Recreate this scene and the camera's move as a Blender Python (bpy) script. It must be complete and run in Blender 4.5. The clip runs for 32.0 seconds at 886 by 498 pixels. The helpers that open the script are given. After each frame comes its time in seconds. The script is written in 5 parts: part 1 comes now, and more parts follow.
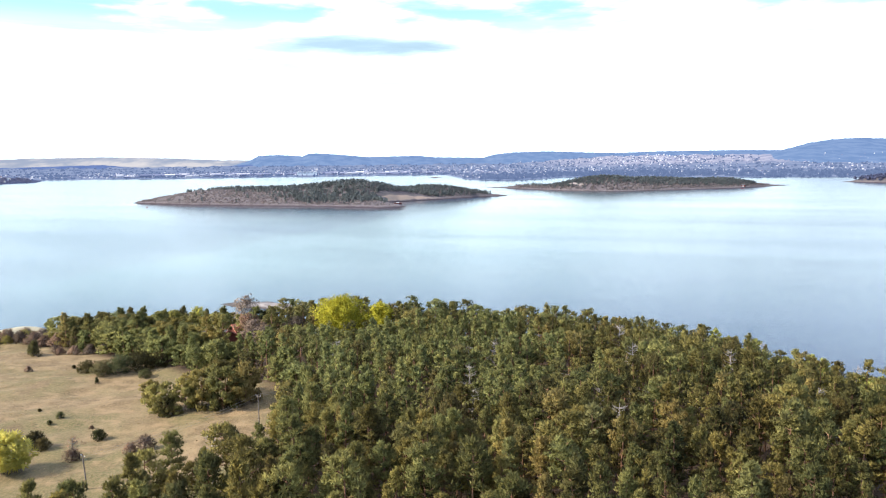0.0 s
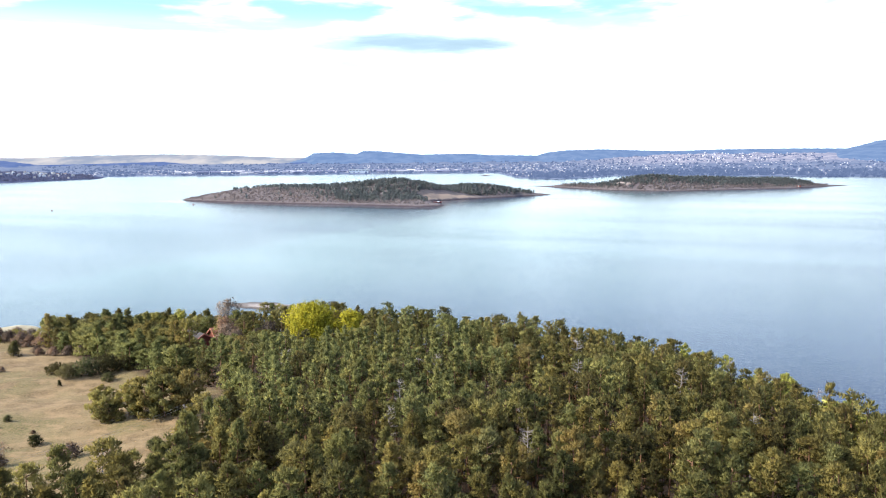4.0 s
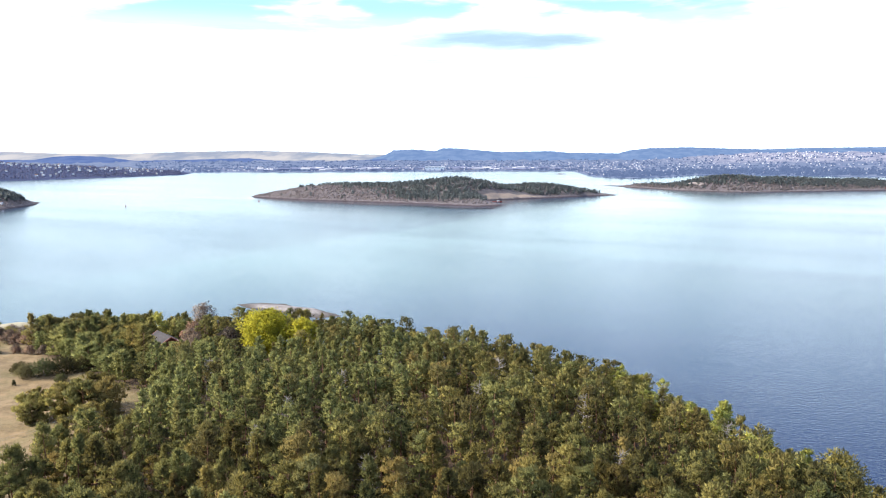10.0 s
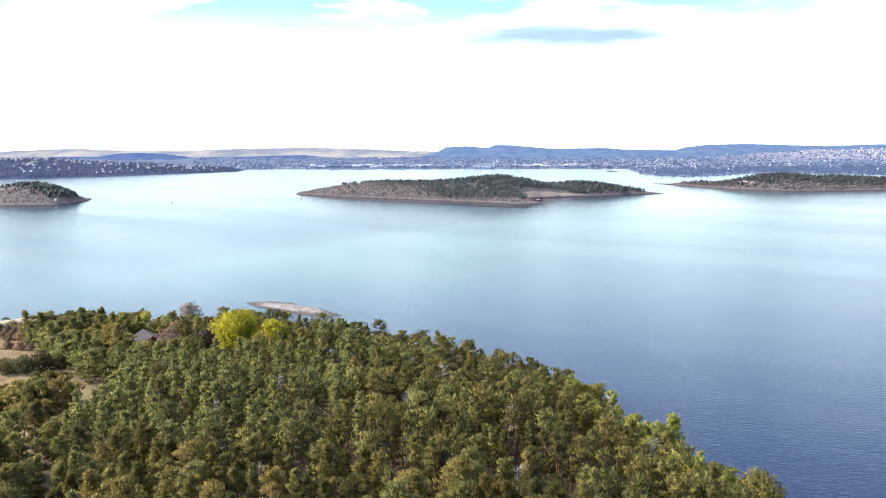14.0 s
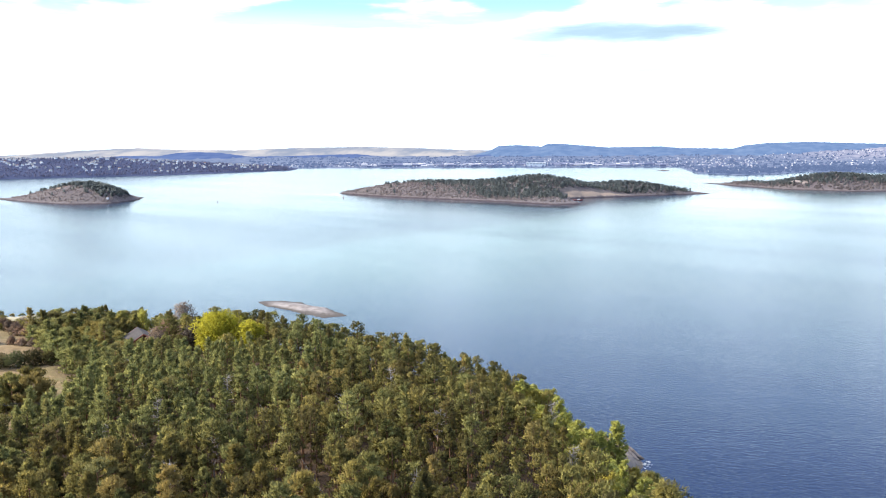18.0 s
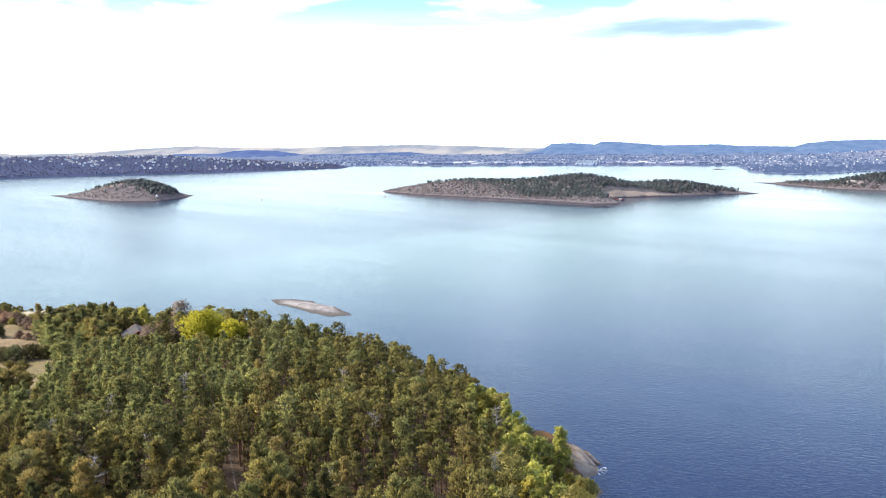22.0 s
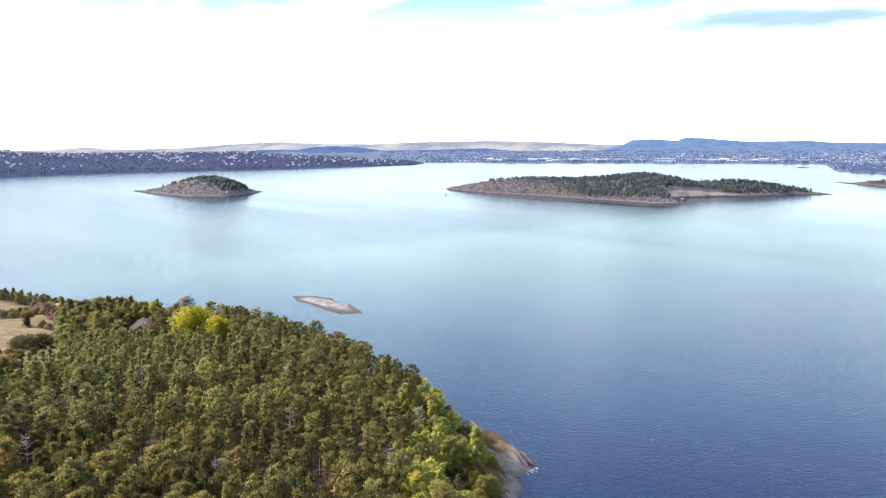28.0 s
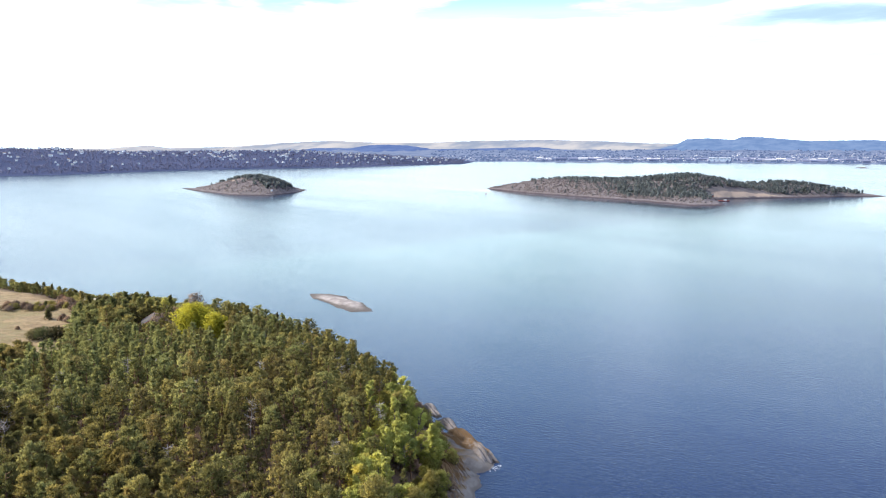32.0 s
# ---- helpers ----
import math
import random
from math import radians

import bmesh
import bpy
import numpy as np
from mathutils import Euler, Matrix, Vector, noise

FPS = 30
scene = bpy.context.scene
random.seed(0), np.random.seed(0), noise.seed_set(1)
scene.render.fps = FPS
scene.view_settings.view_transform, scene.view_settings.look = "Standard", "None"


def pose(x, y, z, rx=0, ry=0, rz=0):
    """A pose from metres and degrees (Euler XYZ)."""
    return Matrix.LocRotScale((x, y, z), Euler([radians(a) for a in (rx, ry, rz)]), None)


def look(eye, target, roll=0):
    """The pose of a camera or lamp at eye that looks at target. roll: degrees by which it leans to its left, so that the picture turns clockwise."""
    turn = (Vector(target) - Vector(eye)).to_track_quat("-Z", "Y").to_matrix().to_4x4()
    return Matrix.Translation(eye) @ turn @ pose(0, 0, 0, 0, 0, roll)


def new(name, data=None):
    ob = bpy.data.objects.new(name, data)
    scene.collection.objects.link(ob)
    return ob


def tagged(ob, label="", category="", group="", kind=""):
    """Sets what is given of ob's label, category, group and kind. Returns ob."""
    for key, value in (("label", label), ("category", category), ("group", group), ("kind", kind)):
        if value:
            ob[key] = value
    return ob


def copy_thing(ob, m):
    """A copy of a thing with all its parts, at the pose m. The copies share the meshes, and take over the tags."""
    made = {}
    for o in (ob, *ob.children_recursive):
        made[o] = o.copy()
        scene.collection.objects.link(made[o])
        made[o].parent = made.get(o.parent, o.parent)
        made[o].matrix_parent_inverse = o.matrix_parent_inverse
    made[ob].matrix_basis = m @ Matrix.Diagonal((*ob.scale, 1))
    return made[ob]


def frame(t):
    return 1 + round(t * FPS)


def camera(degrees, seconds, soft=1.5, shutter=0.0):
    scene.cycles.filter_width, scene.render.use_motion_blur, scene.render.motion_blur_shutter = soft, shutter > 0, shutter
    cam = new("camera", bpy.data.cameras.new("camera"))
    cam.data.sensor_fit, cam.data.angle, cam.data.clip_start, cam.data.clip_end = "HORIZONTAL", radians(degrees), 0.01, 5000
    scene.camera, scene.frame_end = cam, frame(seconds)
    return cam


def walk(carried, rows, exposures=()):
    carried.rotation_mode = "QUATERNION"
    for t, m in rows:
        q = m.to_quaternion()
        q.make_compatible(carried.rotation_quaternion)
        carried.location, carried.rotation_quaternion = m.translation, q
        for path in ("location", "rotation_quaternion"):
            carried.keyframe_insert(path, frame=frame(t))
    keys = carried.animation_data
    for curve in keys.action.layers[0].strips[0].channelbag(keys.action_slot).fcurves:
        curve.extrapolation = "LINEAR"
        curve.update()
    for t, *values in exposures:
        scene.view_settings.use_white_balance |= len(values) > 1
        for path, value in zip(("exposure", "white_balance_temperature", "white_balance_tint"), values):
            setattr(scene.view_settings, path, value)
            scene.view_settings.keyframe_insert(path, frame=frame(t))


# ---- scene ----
cam = camera(59.7, 32.0, soft=1.1)
PATH = [
    (0, (-16.41, -5.338, 51.438), (-16.439, -3.351, 51.211), -0.6),
    (0.5, (-14.189, -4.731, 51.603), (-14.235, -2.745, 51.376), -0.6),
    (1, (-11.923, -4.158, 51.784), (-11.988, -2.172, 51.555), -0.6),
    (1.5, (-9.839, -3.661, 51.943), (-9.92, -1.676, 51.714), -0.6),
    (2, (-7.471, -3.14, 52.154), (-7.57, -1.155, 51.924), -0.6),
    (2.5, (-5.192, -2.637, 52.369), (-5.309, -0.653, 52.139), -0.5),
    (3, (-3.015, -2.136, 52.565), (-3.149, -0.154, 52.334), -0.5),
    (3.5, (-0.673, -1.641, 52.766), (-0.825, 0.34, 52.534), -0.5),
    (5.5, (9.025, 0.414, 53.781), (8.797, 2.387, 53.547), -0.4),
    (6, (11.248, 1.008, 53.934), (11.003, 2.979, 53.697), -0.5),
    (6.5, (13.585, 1.613, 54.077), (13.322, 3.581, 53.839), -0.4),
    (7, (15.883, 2.126, 54.226), (15.602, 4.092, 53.988), -0.4),
    (7.5, (18.204, 2.646, 54.414), (17.905, 4.61, 54.177), -0.4),
    (8, (20.434, 3.169, 54.608), (20.118, 5.13, 54.371), -0.3),
    (8.5, (22.65, 3.674, 54.828), (22.319, 5.632, 54.59), -0.3),
    (9, (24.815, 4.159, 55.06), (24.468, 6.114, 54.821), -0.3),
    (9.5, (27.035, 4.674, 55.317), (26.671, 6.626, 55.077), -0.2),
    (10, (29.243, 5.208, 55.593), (28.862, 7.157, 55.354), -0.2),
    (10.5, (31.47, 5.747, 55.849), (31.072, 7.693, 55.61), -0.2),
    (11, (33.755, 6.354, 56.084), (33.341, 8.295, 55.844), -0.2),
    (11.5, (36.175, 7.098, 56.34), (35.742, 9.035, 56.098), -0.2),
    (12, (38.579, 7.767, 56.561), (38.127, 9.7, 56.319), -0.2),
    (12.5, (40.75, 8.357, 56.736), (40.282, 10.286, 56.493), -0.2),
    (13, (43.0, 8.939, 56.866), (42.515, 10.864, 56.622), -0.3),
    (13.5, (45.227, 9.549, 56.95), (44.725, 11.469, 56.706), -0.2),
    (14, (47.535, 10.163, 57.056), (47.016, 12.079, 56.809), -0.2),
    (14.5, (49.805, 10.664, 57.142), (49.269, 12.575, 56.896), -0.3),
    (15, (52.027, 11.04, 57.265), (51.475, 12.946, 57.019), -0.3),
    (15.5, (54.311, 11.46, 57.399), (53.741, 13.361, 57.152), -0.4),
    (17.5, (63.464, 13.244, 58.301), (62.827, 15.124, 58.051), -0.3),
    (18, (65.706, 13.796, 58.457), (65.052, 15.669, 58.207), -0.3),
    (18.5, (68.005, 14.417, 58.629), (67.334, 16.284, 58.378), -0.3),
    (19, (70.244, 15.076, 58.8), (69.557, 16.938, 58.548), -0.3),
    (19.5, (72.433, 15.702, 58.964), (71.729, 17.557, 58.712), -0.3),
    (20, (74.555, 16.268, 59.128), (73.836, 18.117, 58.876), -0.3),
    (20.5, (76.663, 16.82, 59.319), (75.928, 18.662, 59.066), -0.3),
    (21, (78.925, 17.357, 59.517), (78.174, 19.193, 59.261), -0.3),
    (21.5, (81.241, 17.849, 59.707), (80.472, 19.677, 59.451), -0.3),
    (22, (83.469, 18.267, 59.926), (82.684, 20.088, 59.671), -0.3),
    (22.5, (85.733, 18.734, 60.166), (84.933, 20.549, 59.911), -0.3),
    (23, (87.951, 19.24, 60.432), (87.135, 21.048, 60.176), -0.3),
    (23.5, (90.152, 19.71, 60.73), (89.321, 21.511, 60.471), -0.3),
    (24, (92.411, 20.192, 61.02), (91.565, 21.985, 60.76), -0.3),
    (24.5, (94.694, 20.648, 61.278), (93.832, 22.434, 61.018), -0.3),
    (25, (96.977, 21.163, 61.532), (96.099, 22.94, 61.272), -0.3),
    (25.5, (99.256, 21.641, 61.768), (98.362, 23.411, 61.507), -0.3),
    (27.5, (108.944, 22.917, 62.923), (107.988, 24.654, 62.66), -0.2),
    (28, (111.264, 23.177, 63.128), (110.293, 24.905, 62.863), -0.2),
    (28.5, (113.576, 23.478, 63.367), (112.591, 25.198, 63.101), -0.2),
    (29, (115.96, 23.862, 63.623), (114.96, 25.573, 63.356), -0.2),
    (29.5, (118.319, 24.286, 63.895), (117.303, 25.988, 63.629), -0.2),
    (30, (120.531, 24.711, 64.134), (119.501, 26.405, 63.868), -0.2),
    (30.5, (122.644, 25.177, 64.364), (121.6, 26.862, 64.096), -0.1),
    (31, (124.647, 25.748, 64.575), (123.589, 27.424, 64.306), -0.1),
    (31.5, (126.631, 26.494, 64.724), (125.558, 28.161, 64.455), -0.1),
    (32, (128.62, 27.321, 64.8), (127.532, 28.978, 64.531), -0.1),
]
walk(cam, [(t, look(eye, target, roll)) for t, eye, target, roll in PATH], [(0.0, 1.0)])

# ---- light ----
SUN_AZ, SUN_EL = -105.0, 38.0          # degrees clockwise from ahead, and above the horizon
sun = new("sun", bpy.data.lights.new("sun", "SUN"))
sun.data.energy, sun.data.angle, sun.data.color = 3.9, radians(9.0), (1.0, 0.90, 0.76)
_s = Vector((math.sin(radians(SUN_AZ)) * math.cos(radians(SUN_EL)), math.cos(radians(SUN_AZ)) * math.cos(radians(SUN_EL)), math.sin(radians(SUN_EL))))
sun.matrix_world = look(tuple(_s * 300), (0, 0, 0))


class Nodes:
    """Short writing for node trees."""

    def __init__(self, tree):
        self.tree = tree
        tree.nodes.clear()

    def add(self, kind, **sets):
        n = self.tree.nodes.new(kind)
        for k, v in sets.items():
            if k == "blend":
                n.blend_type = v
            elif k == "op":
                n.operation = v
            elif k == "data":
                n.data_type = v
            elif k == "clamped":
                n.use_clamp = v
        return n

    def put(self, socket, value):
        if isinstance(value, bpy.types.NodeSocket):
            self.tree.links.new(value, socket)
        elif isinstance(value, (tuple, list)):
            socket.default_value = (*value, 1.0) if len(value) == 3 and socket.type == "RGBA" else tuple(value)
        else:
            socket.default_value = value

    def math(self, op, a, b=0.0, c=0.0, clamped=False):
        n = self.add("ShaderNodeMath", op=op, clamped=clamped)
        for s, v in zip(n.inputs, (a, b, c)):
            self.put(s, v)
        return n.outputs[0]

    def vec(self, op, a, b=(0, 0, 0)):
        n = self.add("ShaderNodeVectorMath", op=op)
        self.put(n.inputs[0], a)
        self.put(n.inputs[1], b)
        return n.outputs[0]

    def mix(self, fac, a, b, blend="MIX"):
        n = self.add("ShaderNodeMix", data="RGBA", blend=blend)
        self.put(n.inputs[0], fac)
        self.put(n.inputs[6], a)
        self.put(n.inputs[7], b)
        return n.outputs[2]

    def noise(self, vector, scale, detail=4.0, rough=0.55):
        n = self.add("ShaderNodeTexNoise")
        if vector is not None:
            self.put(n.inputs["Vector"], vector)
        for k, v in (("Scale", scale), ("Detail", detail), ("Roughness", rough)):
            n.inputs[k].default_value = v
        return n.outputs["Fac"]

    def ramp(self, value, lo, hi, a=0.0, b=1.0):
        n = self.add("ShaderNodeMapRange")
        n.interpolation_type = "SMOOTHSTEP"
        self.put(n.inputs[0], value)
        for i, v in enumerate((lo, hi, a, b)):
            self.put(n.inputs[i + 1], v)
        return n.outputs[0]

    def position(self):
        return self.add("ShaderNodeNewGeometry").outputs["Position"]

    def xyz(self, vector):
        n = self.add("ShaderNodeSeparateXYZ")
        self.put(n.inputs[0], vector)
        return n.outputs

    def join(self, x, y, z):
        n = self.add("ShaderNodeCombineXYZ")
        for s, v in zip(n.inputs, (x, y, z)):
            self.put(s, v)
        return n.outputs[0]


# sky: clear blue behind a thin, bright sheet of cloud
world = bpy.data.worlds.new("sky")
scene.world = world
world.use_nodes = True
W = Nodes(world.node_tree)
sky = W.add("ShaderNodeTexSky")
sky.sky_type, sky.sun_disc = "NISHITA", False
sky.sun_elevation, sky.sun_rotation = radians(SUN_EL), radians(SUN_AZ)
sky.air_density, sky.dust_density = 1.0, 1.5
way = W.add("ShaderNodeTexCoord").outputs["Generated"]
wx, wy, wz = W.xyz(way)
up = W.math("MAXIMUM", wz, 0.02)
azim = W.math("ARCTAN2", wx, wy)
flat = W.math("SQRT", W.math("ADD", W.math("MULTIPLY", wx, wx), W.math("MULTIPLY", wy, wy)))
elev = W.math("ARCTAN2", wz, flat)
sheet = W.join(W.math("MULTIPLY", azim, 3.2), W.math("MULTIPLY", elev, 15.0), 0.7)
puffs = W.noise(sheet, 1.55, 6.0, 0.52)
low = W.ramp(elev, 0.105, 0.185)                       # haze whitens the sky towards the horizon
gap = W.math("MULTIPLY", W.ramp(puffs, 0.60, 0.44), low)
blue = W.mix(1.0, sky.outputs[0], (0.06, 0.065, 0.065), "MULTIPLY")
blue = W.mix(0.85, blue, (0.31, 0.54, 0.57))
# a long grey bank of cloud and a thinner one beside it
streaks = W.noise(W.join(W.math("MULTIPLY", azim, 9.0), W.math("MULTIPLY", elev, 60.0), 0.0), 1.0, 5.0, 0.6)


def bank(az, el, wide, high):
    dx = W.math("DIVIDE", W.math("SUBTRACT", azim, radians(az)), radians(wide))
    dy = W.math("DIVIDE", W.math("SUBTRACT", elev, radians(el)), radians(high))
    far_off = W.math("ADD", W.math("MULTIPLY", dx, dx), W.math("MULTIPLY", dy, dy))
    return W.ramp(W.math("ADD", far_off, W.math("MULTIPLY", W.math("SUBTRACT", streaks, 0.5), 2.2)), 1.7, -0.1)


banks = W.math("ADD", bank(-7.0, 8.25, 7.5, 0.85), W.math("MULTIPLY", bank(-19.0, 7.2, 7.0, 0.5), 0.45), clamped=True)
banks = W.math("ADD", banks, W.math("MULTIPLY", bank(-36.0, 5.2, 9.0, 0.35), 0.3), clamped=True)
cloud = W.mix(W.ramp(puffs, 0.4, 0.75), (1.0, 1.22, 1.36), (0.88, 1.08, 1.20))
colour = W.mix(gap, cloud, blue)
# thin veils that let a little of the blue through
veils = W.noise(W.join(W.math("MULTIPLY", azim, 4.0), W.math("MULTIPLY", elev, 46.0), 3.0), 1.0, 6.0, 0.62)
veils = W.math("MULTIPLY", W.ramp(veils, 0.50, 0.68, 0.0, 0.85), W.ramp(elev, 0.035, 0.085))
colour = W.mix(veils, colour, (0.41, 0.51, 0.53))
colour = W.mix(W.math("MULTIPLY", banks, 0.92), colour, (0.25, 0.36, 0.455))
overhead = W.math("MULTIPLY", W.ramp(elev, 0.45, 1.1), W.ramp(W.noise(way, 2.2, 5.0, 0.55), 0.35, 0.62, 0.25, 1.0))
sunward = W.math("ADD", W.math("MULTIPLY", wx, _s.x), W.math("MULTIPLY", wy, _s.y))
high_blue = W.mix(W.ramp(sunward, -0.55, 0.75), (0.085, 0.130, 0.42), (0.22, 0.40, 0.80))
dome = W.mix(W.ramp(elev, 0.20, 0.30, 0.0, 0.92), colour, W.mix(W.ramp(sunward, -0.5, 0.6), (0.50, 0.66, 1.10), (0.50, 0.80, 1.25)))
dome = W.mix(W.ramp(elev, 0.30, 0.46, 0.0, 0.95), dome, W.mix(0.75, W.mix(1.0, sky.outputs[0], (0.1, 0.1, 0.1), "MULTIPLY"), high_blue))
dome = W.mix(overhead, dome, (0.82, 0.87, 0.92))
backing = W.add("ShaderNodeBackground")
W.put(backing.inputs[0], dome)
backing.inputs[1].default_value = 1.0
W.put(W.add("ShaderNodeOutputWorld").inputs[0], backing.outputs[0])


# ---- materials ----
def material(name):
    m = bpy.data.materials.new(name)
    m.use_nodes = True
    return m, Nodes(m.node_tree)


def surface(n, colour, rough=0.9, bump=None, strength=0.3, distance=0.1, through_light=0.0, specular=0.3, normal=None):
    b = n.add("ShaderNodeBsdfPrincipled")
    if normal is not None:
        n.put(b.inputs["Normal"], normal)
    n.put(b.inputs["Base Color"], colour)
    n.put(b.inputs["Roughness"], rough)
    b.inputs["Specular IOR Level"].default_value = specular
    if bump is not None:
        k = n.add("ShaderNodeBump")
        k.inputs["Strength"].default_value, k.inputs["Distance"].default_value = strength, distance
        n.put(k.inputs["Height"], bump)
        n.put(b.inputs["Normal"], k.outputs[0])
    out = b.outputs[0]
    if through_light:
        tr = n.add("ShaderNodeBsdfTranslucent")
        n.put(tr.inputs[0], colour)
        mx = n.add("ShaderNodeMixShader")
        mx.inputs[0].default_value = through_light
        n.put(mx.inputs[1], out)
        n.put(mx.inputs[2], tr.outputs[0])
        out = mx.outputs[0]
    n.put(n.add("ShaderNodeOutputMaterial").inputs[0], out)


def leaf_material(name, a, b, c, through_light=0.32, joined=False, even=False, spray=True):
    """Foliage: each tuft varies between a and b, each tree leans towards c; sprays are lit as rounded clumps."""
    m, n = material(name)
    normal = None
    if spray:
        facing = n.add("ShaderNodeAttribute")
        facing.attribute_name = "spray"
        turned = n.add("ShaderNodeVectorTransform")
        turned.vector_type, turned.convert_from, turned.convert_to = "NORMAL", "OBJECT", "WORLD"
        n.put(turned.inputs[0], facing.outputs["Vector"])
        normal = n.vec("NORMALIZE", turned.outputs[0])
    tuft = n.add("ShaderNodeNewGeometry").outputs["Random Per Island"]
    if spray:
        size = n.add("ShaderNodeVectorMath", op="LENGTH")
        n.put(size.inputs[0], facing.outputs["Vector"])
        clump = n.math("MULTIPLY", n.math("SUBTRACT", size.outputs["Value"], 0.7), 1.667, clamped=True)
        tuft = n.math("ADD", n.math("MULTIPLY", clump, 0.6), n.math("MULTIPLY", tuft, 0.4))
    if joined:
        at = n.add("ShaderNodeAttribute")
        at.attribute_name = "tint"
        tree = at.outputs["Fac"]
    else:
        tree = n.add("ShaderNodeObjectInfo").outputs["Random"]
    col = n.mix(tuft, a, b)
    col = n.mix(n.ramp(tree, 0.68, 1.0, 0.0, 0.8), col, c)
    if even:
        surface(n, n.mix(tuft, a, b), 0.75, through_light=through_light, specular=0.15, normal=normal)
        return m
    hue = n.math("FRACT", n.math("MULTIPLY", tree, 13.7))
    col = n.mix(1.0, col, n.mix(hue, (0.87, 1.0, 0.98), (1.12, 1.0, 0.82)), "MULTIPLY")
    level = n.math("ADD", 0.50, n.math("MULTIPLY", n.math("FRACT", n.math("MULTIPLY", tree, 7.31)), 0.90))
    col = n.mix(1.0, col, n.join(level, level, level), "MULTIPLY")
    surface(n, col, 0.75, through_light=through_light, specular=0.15, normal=normal)
    return m


def plain(name, a, b, scale, rough=0.85, bump=0.2, metal=0.0):
    m, n = material(name)
    p = n.position()
    f = n.noise(p, scale, 5.0, 0.6)
    g = n.noise(p, scale * 0.13, 3.0, 0.5)
    surface(n, n.mix(n.ramp(n.math("ADD", n.math("MULTIPLY", f, 0.6), n.math("MULTIPLY", g, 0.4)), 0.3, 0.7), a, b), rough, f, bump, 0.05)
    return m


PINE = ((0.136, 0.136, 0.047), (0.400, 0.372, 0.140), (0.265, 0.215, 0.088))
pine_near = leaf_material("pine_needles", (0.136, 0.124, 0.042), (0.395, 0.354, 0.126), (0.255, 0.206, 0.084))
pine_far = leaf_material("pine_needles_joined", *PINE, joined=True)
spring = leaf_material("spring_leaves", (0.44, 0.425, 0.10), (0.70, 0.67, 0.20), (0.55, 0.48, 0.15), 0.5)
fresh_green = leaf_material("fresh_green_leaves", (0.34, 0.355, 0.075), (0.62, 0.61, 0.17), (0.40, 0.36, 0.10), 0.45, even=True)
budding_leaves = leaf_material("budding_leaves", (0.20, 0.165, 0.045), (0.42, 0.37, 0.11), (0.36, 0.36, 0.08), even=True)
maple = leaf_material("maple_blossom", (0.36, 0.335, 0.026), (0.60, 0.545, 0.06), (0.38, 0.35, 0.04), 0.4, even=True)
juniper_green = leaf_material("juniper_needles", (0.062, 0.068, 0.028), (0.135, 0.125, 0.055), (0.15, 0.11, 0.05))
bare_twigs = leaf_material("bare_twigs", (0.20, 0.135, 0.105), (0.34, 0.235, 0.19), (0.30, 0.195, 0.155), 0.1)
dead_wood = plain("dead_wood", (0.26, 0.225, 0.205), (0.42, 0.385, 0.36), 9.0)
pine_bark = plain("pine_bark", (0.16, 0.085, 0.05), (0.30, 0.17, 0.10), 6.0)
grey_bark = plain("grey_bark", (0.14, 0.12, 0.10), (0.28, 0.25, 0.22), 6.0)
# pale blue-grey base colours of these three carry the haze of distance
hazed_isle_conifer = leaf_material("island_conifers", (0.142, 0.168, 0.178), (0.188, 0.212, 0.208), (0.22, 0.222, 0.19), 0.5, True, even=True)
hazed_isle_shrub = leaf_material("island_shrubs", (0.255, 0.225, 0.230), (0.335, 0.288, 0.288), (0.265, 0.26, 0.205), 0.5, True, even=True)
hazed_shore_woods = leaf_material("far_shore_trees", (0.130, 0.146, 0.250), (0.160, 0.174, 0.282), (0.175, 0.18, 0.265), 0.5, True, even=True)


